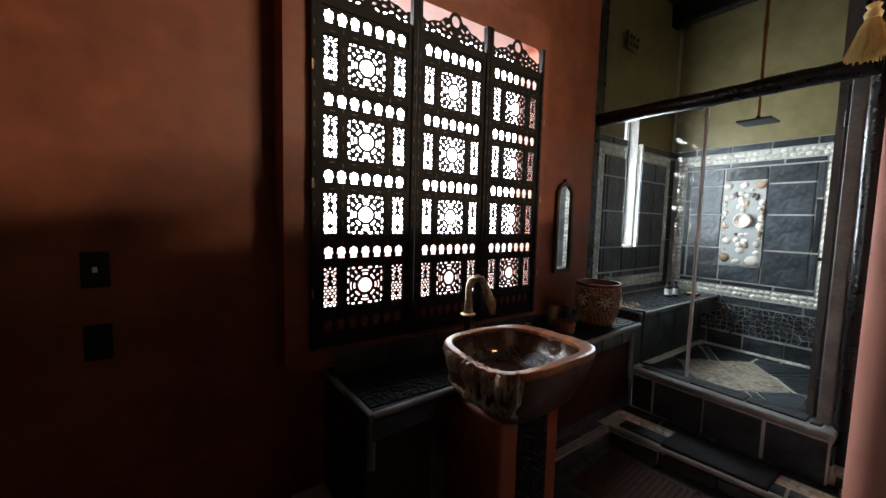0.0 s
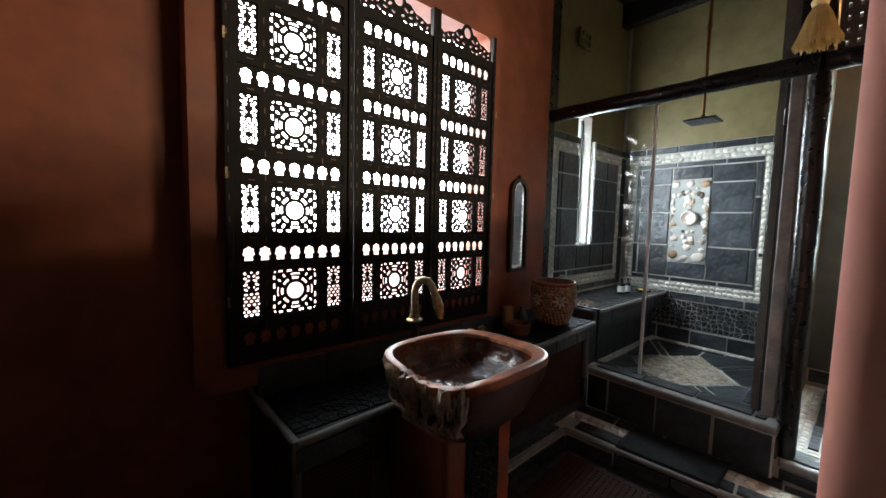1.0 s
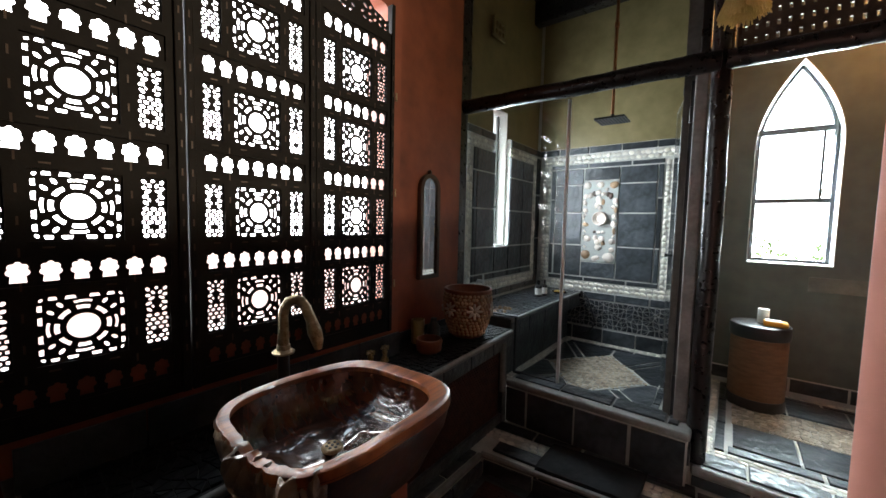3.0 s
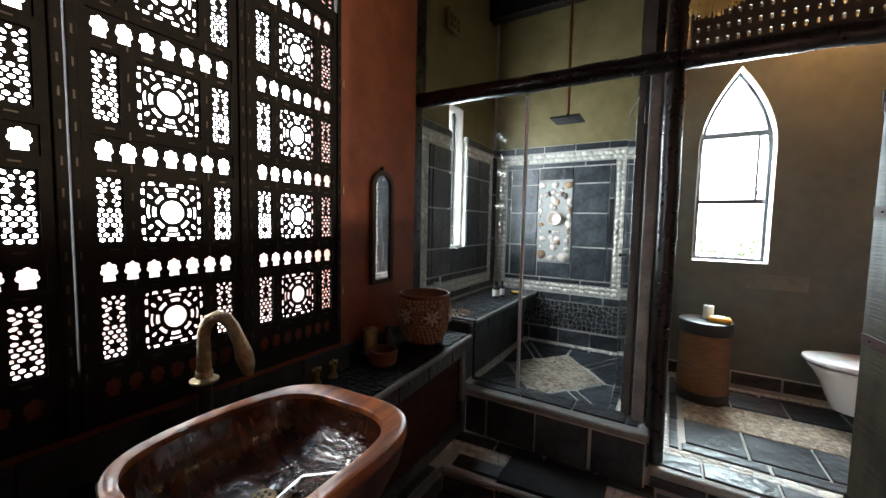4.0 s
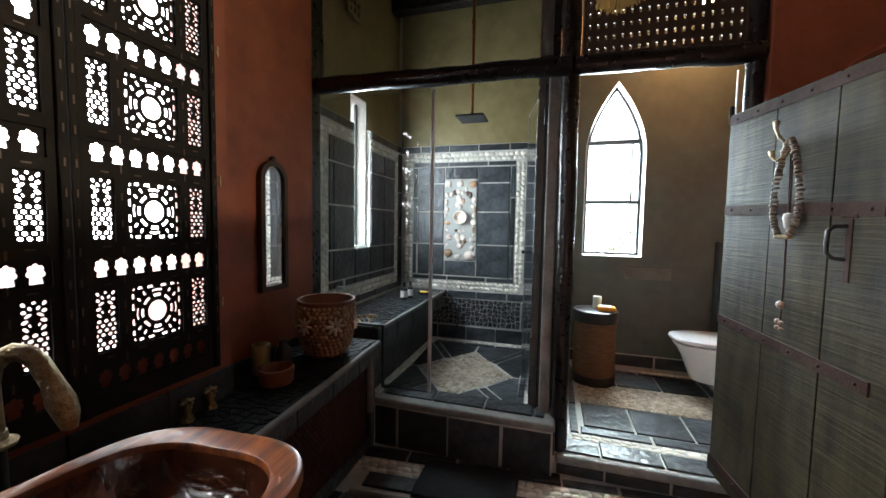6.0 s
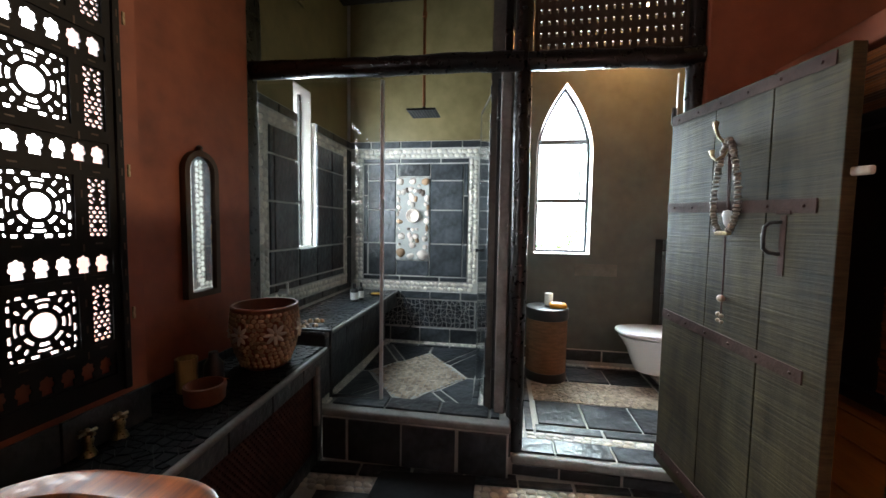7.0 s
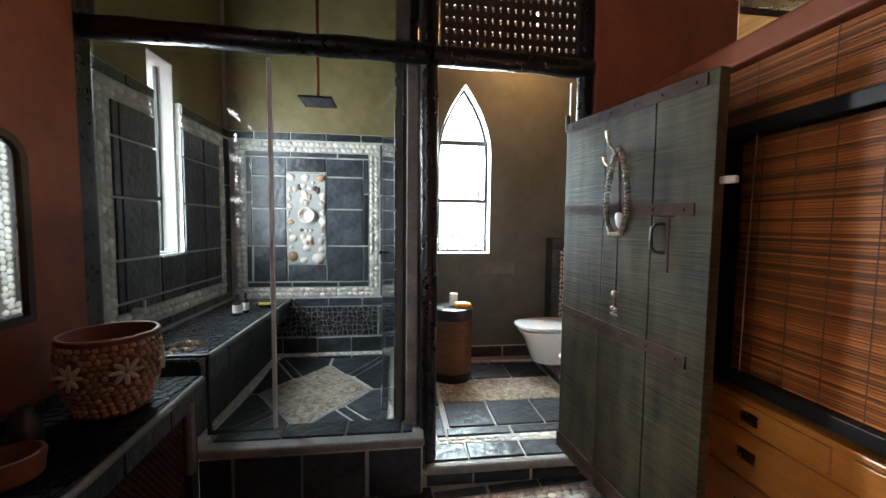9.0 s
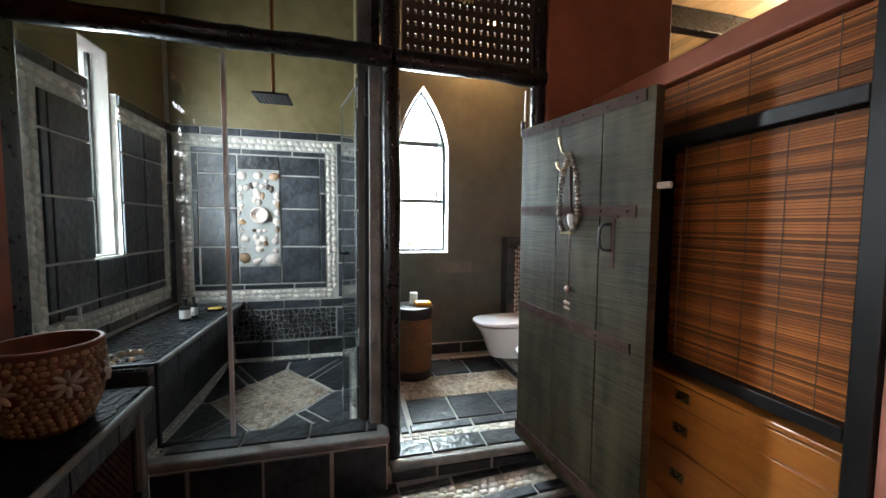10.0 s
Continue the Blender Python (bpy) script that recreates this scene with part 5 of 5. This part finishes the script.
bi = thing("laundry_bin", (1.785, 0.985, ZT), "round seagrass bin with dark leather bands", "bin")
R = 0.165
part("body", lathe(bmesh.new(), [(0, 0.01)] + [(R * (0.96 + 0.008 * (i % 2)), 0.07 + i * 0.0085) for i in range(50)] + [(0, 0.50)], 44), M["seagrass"], bi, "coiled seagrass side", True)
part("foot_band", lathe(bmesh.new(), [(0, 0.0), (R * 0.98, 0.0), (R * 1.0, 0.01), (R * 0.995, 0.075), (0, 0.08)], 44), M["leather"], bi, "dark leather band", True)
part("lid", lathe(bmesh.new(), [(0, 0.49), (R * 1.0, 0.49), (R * 1.02, 0.50), (R * 1.02, 0.565), (R * 1.0, 0.577), (R * 0.9, 0.581), (0, 0.582)], 44), M["leather"], bi, "dark leather lid", True)
cu = thing("paper_roll", (1.80, 1.02, ZT + 0.583), "white paper roll standing on the bin", "roll")
part("roll", lathe(bmesh.new(), [(0.012, 0), (0.032, 0), (0.033, 0.004), (0.033, 0.092), (0.031, 0.095), (0.012, 0.095), (0.012, 0.0)], 24), M["paper"], cu, "", True)
pk = thing("tissue_packet", (1.86, 0.93, ZT + 0.583), "orange and white packet of wipes lying on the bin", "packet")
part("packet", bx((-0.065, -0.045, 0), (0.065, 0.045, 0.035), 0.012, 3), M["orange"], pk, "", True)
part("flap", bx((-0.052, -0.036, 0.0345), (0.03, 0.036, 0.038), 0.001), M["paper"], pk, "white flap")

# ---- cupboard with bamboo blinds ----
cf = thing("cupboard_frame", (2.64, -0.7, ZL), "black timber cupboard frame under a plaster band", "frame")
for y0, y1 in ((0.565, 0.61), (-0.648, -0.59)):
    part("post", bx((-0.02, y0, 0), (0.05, y1, 2.08), 0.004), M["blackpaint"], cf)
part("rail", bx((-0.02, -0.588, 0.868), (0.05, 0.563, 0.915), 0.004), M["blackpaint"], cf)
part("rail", bx((-0.02, -0.588, 1.80), (0.05, 0.563, 1.85), 0.004), M["blackpaint"], cf)
part("back", bx((0.17, -0.6, 0), (0.19, 0.6, 2.08)), M["blackpaint"], cf)
part("side_panel", bx((0.03, 0.04, 0.915), (0.045, 0.565, 1.80)), M["blackpaint"], cf)
structure("wall_band", bx((2.61, -1.362, 1.955), (2.82, -0.13, 2.05), 0.012), M["red"], "terracotta plaster band over the cupboard", "wall")


def blind(y0, y1, z0, z1, label):
    b = thing("bamboo_blind", (2.655, (y0 + y1) / 2, z0), label, "blind", "bamboo blinds")
    w, n = (y1 - y0) / 2, int((z1 - z0) / 0.0098)
    shapes = [finish("slat", bx((-0.002 * k, -w, 0), (0.0015, w, 0.0089 - 0.0006 * k)), M["bamboo"]) for k in (1, 2, 3)]
    for i in range(n):
        share("slat", shapes[random.randrange(3)], Matrix.Translation((random.uniform(-.001, .001), random.uniform(-.002, .002), i * 0.0098)) @ Matrix.Rotation(random.uniform(-.0012, .0012), 4, "X"), b)
    k = 5
    for i in range(k):
        y = -w + 0.08 + i * (2 * w - 0.16) / (k - 1)
        part("tape", bx((-0.0080, y - 0.0012, 0), (-0.0065, y + 0.0012, z1 - z0)), M["rattan"], b)
    return b


blind(-1.285, -0.665, 0.80, 1.68, "reddish brown bamboo slat blind let down in the cupboard")
blind(-1.285, -0.135, 1.735, 1.953, "short bamboo slat blind above the cupboard rail")
pc = thing("pull_cord", (2.63, -0.73, 0.74), "pale blind pull cord hanging beside the blind", "cord")
part("cord", tube(bmesh.new(), [(0.005, 0, 0.94), (0, 0.004, 0.5), (0, 0.008, 0.08), (0, 0.01, 0)], 0.0028, 6), M["bone"], pc, "", True)

ch = thing("drawer_chest", (2.695, -0.83, ZL), "honey coloured teak chest of drawers with brass pulls", "chest of drawers")
part("body", bx((0.012, -0.43, 0), (0.095, 0.44, 0.785), 0.004), M["teak"], ch)
part("top", bx((-0.012, -0.435, 0.787), (0.095, 0.445, 0.812), 0.006), M["teak"], ch)


def drawer(y0, y1, z0, z1, hy):
    d = part("drawer", bx((0.0, y0, z0), (0.014, y1, z1), 0.003), M["teak"], ch)
    if hy is None:
        return d
    p = part("pull", bx((-0.005, hy - 0.036, (z0 + z1) / 2 - 0.022), (0.001, hy + 0.036, (z0 + z1) / 2 + 0.022), 0.003), M["oldbrass"], d, "recessed brass pull")
    part("grip", tube(bmesh.new(), [(-0.004, hy - 0.02, (z0 + z1) / 2 + 0.006), (-0.011, hy, (z0 + z1) / 2 - 0.008), (-0.004, hy + 0.02, (z0 + z1) / 2 + 0.006)], 0.003, 8), M["black"], d, "", True)
    return d


drawer(-0.150, 0.42, 0.685, 0.778, 0.115)
drawer(-0.42, -0.205, 0.685, 0.778, None)
drawer(-0.42, 0.42, 0.490, 0.676, 0.12)
drawer(-0.42, 0.42, 0.260, 0.481, 0.125)
drawer(-0.42, 0.42, 0.03, 0.251, 0.125)

# ---- cloth, mat, switches ----
tw = thing("bath_towel", (1.06, -0.42, 0.0), "black cotton towel draped over the ledge", "towel")
bm = bmesh.new()
path = [(0.17, 0.012), (0.10, 0.016), (0.0, 0.017), (-0.06, 0.017), (-0.105, 0.012), (-0.125, -0.02), (-0.132, -0.07), (-0.14, -0.105), (-0.19, -0.108), (-0.26, -0.107)]
n = 22
top = [[bm.verts.new(((i / n - 0.5) * 0.50 + 0.006 * noise.noise((i, p[0] * 9, 3)), p[0] + 0.055 * (i / n) + 0.006 * noise.noise((i * .4, 1, p[1] * 9)), p[1] + 0.004 * noise.noise((i * .5, p[0] * 12, 0)))) for i in range(n + 1)] for p in path]
for a, b in zip(top, top[1:]):
    for i in range(n):
        bm.faces.new((a[i], a[i + 1], b[i + 1], b[i]))
t_ob = part("towel", bm, M["cloth"], tw, "", True)
so = t_ob.modifiers.new("thick", "SOLIDIFY")
so.thickness, so.offset = 0.009, 0
mt = thing("bath_mat", (0.97, -0.88, ZL + 0.011), "brown woven leather mat on the sunken floor", "mat")
hole = [rect(-0.36 + i * 0.030, -0.23 + j * 0.027, -0.36 + i * 0.030 + 0.012, -0.23 + j * 0.027 + 0.011) for i in range(24) for j in range(17)]
share("weave", fretwork("weave", [rect(-0.38, -0.25, 0.38, 0.25)] + hole, 0.014, M["weave"]), Matrix.Rotation(radians(4), 4, "Z"), mt)
for z, tog in ((1.14, True), (0.874, False)):
    sw = thing("wall_switch", (0.0, -3.162, z), "black square wall switch with a white rocker" if tog else "black square wall socket plate", "switch")
    part("plate", bx((0.0, -0.04, -0.065), (0.009, 0.04, 0.065), 0.003), M["black"], sw)
    if tog:
        part("rocker", bx((0.008, -0.007, -0.01), (0.013, 0.007, 0.01), 0.002), M["paper"], sw)

# trees far outside the windows
random.seed(21)
for tx, ty, s in ((2.6, 17, 1.1), (5.5, 19, 1.2), (0.4, 20, 1.2)):
    tr = thing("tree", (tx, ty, -3.2), "leafy green tree standing outside", "tree")
    part("trunk", tube(bmesh.new(), [(0, 0, 0), (0.1, 0, 1.2 * s), (0.0, 0.1, 2.4 * s)], [0.16, 0.12, 0.06], 8), M["bark"], tr, "", True)
    bm = bmesh.new()
    for k in range(900):
        d = Vector((random.gauss(0, 1), random.gauss(0, 1), random.gauss(0, .7))).normalized() * random.uniform(0.4, 1.0) ** 0.5 * 1.3 * s
        c = Vector((0, 0, 2.6 * s)) + d * (1 + 0.3 * noise.noise(d * 1.5))
        q = Euler((random.uniform(0, 3), random.uniform(0, 3), random.uniform(0, 3))).to_matrix()
        bm.faces.new([bm.verts.new(c + q @ Vector(p)) for p in ((-.09, 0, 0), (0, -.05, .02), (.11, 0, 0), (0, .05, .02))])
    part("crown", bm, M["leaf"], tr)


# ---- pieces of walls and floors ----
random.seed(5)
# shower back wall
FX0, FX1, FZ0, FZ1, PW = -0.045, 1.178, 0.69, 2.055, 0.085
tile_row(BACK, SX0, SX1, FZ1 + 0.004, 2.13, 0.30, wall_back, 0.21)
for z0, z1 in ((0.69, 1.0), (1.0, 1.3), (1.3, 1.6), (1.6, 2.055)):
    tile(BACK, FX1 + 0.004, z0, SX1, z1, wall_back)
pebbles(BACK, FX0, FZ0, FX1, FZ0 + PW, wall_back, a=0.026, b=0.021, rows=2)
pebbles(BACK, FX0, FZ1 - PW, FX1, FZ1, wall_back, a=0.026, b=0.021, rows=2)
pebbles(BACK, FX0, FZ0 + PW, FX0 + PW, FZ1 - PW, wall_back, a=0.026, b=0.021, rows=2, along="v")
pebbles(BACK, FX1 - PW, FZ0 + PW, FX1, FZ1 - PW, wall_back, a=0.026, b=0.021, rows=2, along="v")
ix0, ix1, iz0, iz1 = FX0 + PW + 0.004, FX1 - PW - 0.004, FZ0 + PW + 0.004, FZ1 - PW - 0.004
for a, b in ((0, .36), (.36, .74), (.74, 1)):
    for z in (iz0, iz1 - 0.05):
        tile(BACK, ix0 + (ix1 - ix0) * a, z, ix0 + (ix1 - ix0) * b, z + 0.05, wall_back)
for a, b in ((iz0 + .05, 1.148), (1.148, 1.61), (1.61, iz1 - .05)):
    for x in (ix0, ix1 - 0.05):
        tile(BACK, x, a, x + 0.05, b, wall_back)
jx0, jx1 = ix0 + 0.05, ix1 - 0.05
for x0, x1 in ((jx0, 0.384), (0.716, jx1)):
    for z0, z1 in ((iz0 + 0.05, 1.148), (1.148, 1.472), (1.472, 1.753), (1.753, iz1 - 0.05)):
        tile(BACK, x0, z0, x1, z1, wall_back)
tile(BACK, 0.384, iz0 + 0.05, 0.716, 0.985, wall_back)
tile(BACK, 0.384, 1.79, 0.716, iz1 - 0.05, wall_back)
tile_row(BACK, SX0, SX1, 0.605, 0.685, 0.30, wall_back, 0.22)
crazy("broken_slate", BACK, 0.0, 0.335, 1.165, 0.60, wall_back, "broken", 0.044, 0.0045, "broken slate mosaic band")
tile(BACK, 1.17, 0.33, SX1, 0.60, wall_back)
tile_row(BACK, SX0, SX1, ZS, 0.325, 0.30, wall_back, 0.12)
# shower side wall
GY0, GY1 = 0.047, 1.36
tile_row(SWEST, -0.05, 0.49, FZ1 + 0.004, 2.13, 0.3, wall_sw)
tile_row(SWEST, 0.762, SY1, FZ1 + 0.004, 2.13, 0.3, wall_sw)
pebbles(SWEST, GY0, FZ1 - PW, 0.49, FZ1, wall_sw, a=0.026, b=0.021, rows=2)
pebbles(SWEST, 0.765, FZ1 - PW, GY1, FZ1, wall_sw, a=0.026, b=0.021, rows=2)
pebbles(SWEST, GY0, 0.76, GY1, 0.76 + PW, wall_sw, a=0.026, b=0.021, rows=2)
pebbles(SWEST, GY0, 0.76 + PW, GY0 + PW, FZ1 - PW, wall_sw, a=0.026, b=0.021, rows=2, along="v")
pebbles(SWEST, GY1 - PW, 0.76 + PW, GY1, FZ1 - PW, wall_sw, a=0.026, b=0.021, rows=2, along="v")
zs = (0.85, 0.91, 1.14, 1.47, 1.78, 1.966)
for z0, z1 in zip(zs, zs[1:]):
    tile(SWEST, GY0 + PW + 0.003, z0, GY0 + PW + 0.06, z1, wall_sw)
    for y0, y1 in ((GY0 + PW + 0.06, 0.49), (0.762, 1.03), (1.03, GY1 - PW)):
        tile(SWEST, y0, z0, y1, z1, wall_sw)
for y0, y1 in ((0.495, 0.757),):
    for z0, z1 in ((0.85, 0.91), (0.91, 1.14)):
        tile(SWEST, y0, z0, y1, z1, wall_sw)
for z0, z1 in ((0.76, 1.15), (1.15, 1.6), (1.6, 2.05)):
    tile(SWEST, -0.055, z0, GY0 - 0.003, z1, wall_sw)
tile_row(SWEST, -0.05, SY1, 0.69, 0.757, 0.3, wall_sw)
for z0, z1 in ((0.69, 1.2), (1.2, 1.66), (1.66, 2.05)):
    tile(SWEST, GY1 + 0.003, z0, SY1, z1, wall_sw)
# partition, shower side
part_w = bpy.data.objects["wall_partition"]
for z0, z1 in ((0.18, 0.45), (0.45, 0.685), (2.06, 2.12)):
    tile_row(SEAST, -1.45, -0.06, z0, z1, 0.3, part_w, 0.2)
for z0, z1 in ((0.775, 1.1), (1.1, 1.42), (1.42, 1.74), (1.74, 1.965)):
    tile_row(SEAST, -1.25, -0.96, z0, z1, 0.33, part_w, 0.2)
    tile(SEAST, -0.86, z0, -0.80, z1, part_w)
    tile_row(SEAST, -0.79, -0.06, z0, z1, 0.33, part_w, 0.2)
for v0 in (FZ0, FZ1 - PW):
    pebbles(SEAST, -1.34, v0, -0.87, v0 + PW, part_w, a=0.026, b=0.021, rows=2)
for u0 in (-1.34, -0.87 - PW):
    pebbles(SEAST, u0, FZ0 + PW, u0 + PW, FZ1 - PW, part_w, a=0.026, b=0.021, rows=2, along="v")
# shower floor
fl = bpy.data.objects["floor_shower"]
FLS = plane((0, 0, ZS), (1, 0, 0), (0, 0, 1))
MX, MY, MA, MB = 0.795, 0.645, 0.372, 0.485  # pebble diamond: centre and half diagonals
dm = share("diamond_bed", finish("diamond_bed", outline(bmesh.new(), [(-MA, 0), (0, -MB), (MA, 0), (0, MB)], -0.006, 0.002), M["mortar"]), plane((MX, MY, ZS), (1, 0, 0), (0, 0, 1)) @ Matrix.Rotation(radians(-90), 4, "X"), fl)
crazy("flat_pebble_mosaic", FLS, MX - MA, MY - MB, MX + MA, MY + MB, fl, "chip", 0.031, 0.0014, "cream and ochre flat pebble diamond", 0.007, lambda u, v: abs(u - MX) / MA + abs(v - MY) / MB < 0.97)
bx0, bx1, by0, by1 = 0.36, 1.235, 0.10, 1.30
for sx in (-1, 1):
    for sy in (-1, 1):
        cx, cy = (bx1 if sx > 0 else bx0), (by1 if sy > 0 else by0)
        A, B = Vector((MX + sx * (MA + 0.014), MY + sy * 0.003, 0)), Vector((MX + sx * 0.003, MY + sy * (MB + 0.014), 0))
        C = Vector((cx, cy, 0))
        mid = (A + B) / 2
        d = (C - mid).normalized()
        q = Vector((-d.y, d.x, 0)) * 0.035
        for tri in ([A, Vector((cx, A.y, 0)), C - d * 0.0 + (q if (q.dot(A - mid) > 0) else -q) * 1.0, mid + (q if q.dot(A - mid) > 0 else -q)], [B, Vector((B.x, cy, 0)), C + (q if q.dot(B - mid) > 0 else -q), mid + (q if q.dot(B - mid) > 0 else -q)], [mid + q * 0.72, mid - q * 0.72, C - q * 0.72, C + q * 0.72]):
            bm = bmesh.new()
            ctr = sum(tri, Vector()) / 4
            lo = [bm.verts.new(p + (ctr - p) * 0.05 + Vector((0, 0, ZS - 0.002))) for p in tri]
            hi = [bm.verts.new(p + (ctr - p) * 0.07 + Vector((0, 0, ZS + 0.007))) for p in tri]
            bm.faces.new(hi)
            for k in range(4):
                bm.faces.new((lo[k], lo[(k + 1) % 4], hi[(k + 1) % 4], hi[k]))
            part("tile", bm, M["slate"], fl)
for a, b in ((0.1, .33), (.33, .52), (.52, .75), (.75, .98), (.98, 1.3)):
    tile(FLS, bx1 + 0.002, a, bx1 + 0.055, b, fl)
for a, b in ((.36, .65), (.65, .95), (.95, 1.24)):
    tile(FLS, a, by1 + 0.002, b, by1 + 0.055, fl)
pebbles(FLS, bx1 + 0.06, 0.06, SX1 - 0.004, 1.46, fl, a=0.02, b=0.017, along="v")
pebbles(FLS, 0.30, by1 + 0.062, bx1 + 0.05, 1.45, fl, a=0.02, b=0.017)
pebbles(FLS, 0.26, 0.06, 0.345, 1.36, fl, a=0.02, b=0.017, along="v")
# shower step
RIS = plane((0, -0.178, 0), (1, 0, 0), (0, -1, 0))
for a, b in ((0.44, 0.59), (0.59, 0.90), (0.90, 1.204), (1.204, 1.47)):
    tile(RIS, a, 0.004, b, 0.249, sill)
RSD = plane((1.475, 0, 0), (0, 1, 0), (1, 0, 0))
tile(RSD, -0.17, ZT, -0.06, 0.23, sill)
STP = plane((0, 0, 0.285), (1, 0, 0), (0, 0, 1))
for a, b in ((0.46, 0.78), (0.78, 1.09), (1.09, 1.37), (1.37, 1.43)):
    tile(STP, a, -0.112, b, 0.026, sill)
# toilet floor
FLT = plane((0, 0, ZT - 0.002), (1, 0, 0), (0, 0, 1))
for a, b in ((1.50, 1.725), (1.725, 2.035), (2.035, 2.33)):
    tile(FLT, a, -0.10, b, 0.045, floor_t)
pebbles(FLT, 1.60, 0.045, 2.6, 0.115, floor_t, a=0.03, b=0.018, rows=2)
pebbles(FLT, 1.50, 0.045, 1.575, 1.2, floor_t, a=0.026, b=0.019, along="v")
for a, b in ((1.64, 2.03), (2.03, 2.5), (2.5, 2.9)):
    tile(FLT, a, 0.12, b, 0.205, floor_t)
for a, b in ((0.12, 0.5), (0.5, 0.9), (0.9, 1.28)):
    tile(FLT, 1.578, a, 1.635, b, floor_t)
for a, b in ((1.66, 1.955), (1.955, 2.27), (2.27, 2.58)):
    tile(FLT, a, 0.215, b, 0.53, floor_t)
crazy("flat_pebble_strip", FLT, 1.66, 0.54, 2.58, 0.90, floor_t, "chip", 0.03, 0.0014, "strip of pale flat pebbles")
for a, b in ((1.66, 1.955), (1.955, 2.27), (2.27, 2.58)):
    tile(FLT, a, 0.91, b, 1.2, floor_t)
tile_row(FLT, 1.66, 2.9, 1.205, 1.255, 0.5, floor_t)
pebbles(FLT, 1.5, 1.265, 2.9, 1.32, floor_t, a=0.022, b=0.014)
for a, b in ((0.22, 0.7), (0.7, 1.2)):
    tile(FLT, 2.59, a, 2.65, b, floor_t)
pebbles(FLT, 2.66, 0.2, 2.73, 1.25, floor_t, a=0.022, b=0.017, along="v")
SK = plane((0, TY1 - 0.012, 0), (1, 0, 0), (0, -1, 0))
tile_row(SK, 1.48, 2.9, ZT + 0.03, 0.25, 0.31, bpy.data.objects["baseboard"], 0.2)
TST = plane((0, -0.125, 0), (1, 0, 0), (0, -1, 0))
for a, b in ((1.49, 1.74), (1.74, 2.05), (2.05, 2.33)):
    tile(TST, a, 0.0, b, 0.066, floor_t)
# ledge
for i in range(8):
    tile(LED, i * 0.28, 0.112, i * 0.28 + 0.28, 0.168 + (0.04 if i < 4 else 0.0), ledge)
    tile(LED, i * 0.28 + 0.11, -0.125 + i * 0.008, i * 0.28 + 0.39, -0.012, ledge)
pebbles(LED, 0.0, -0.005, 2.05, 0.105, ledge, a=0.026, b=0.018, rows=3)
LW = plane((0.515, 0, 0), (0, 1, 0), (1, 0, 0))
for i in range(3):
    tile(plane((0, 0, -0.004), (1, 0, 0), (0, 0, 1)), 0.385, -1.5 + i * 0.3, 0.485, -1.2 + i * 0.3, ledge)
    tile(LW, -1.5 + i * 0.3, ZL, -1.2 + i * 0.3, -0.03, ledge)
LN = plane((0.50, -0.588, 0), (1, 0.116, 0), (0.116, -1, 0))
tile_row(LN, 0.01, 2.1, ZL, -0.03, 0.3, ledge)
FL0 = plane((0, 0, ZL), (1, 0, 0), (0, 0, 1))
for i in range(7):
    for j in range(7):
        tile(FL0, 0.52 + i * 0.3, -2.7 + j * 0.3, 0.82 + i * 0.3, -2.4 + j * 0.3, bpy.data.objects["floor"])
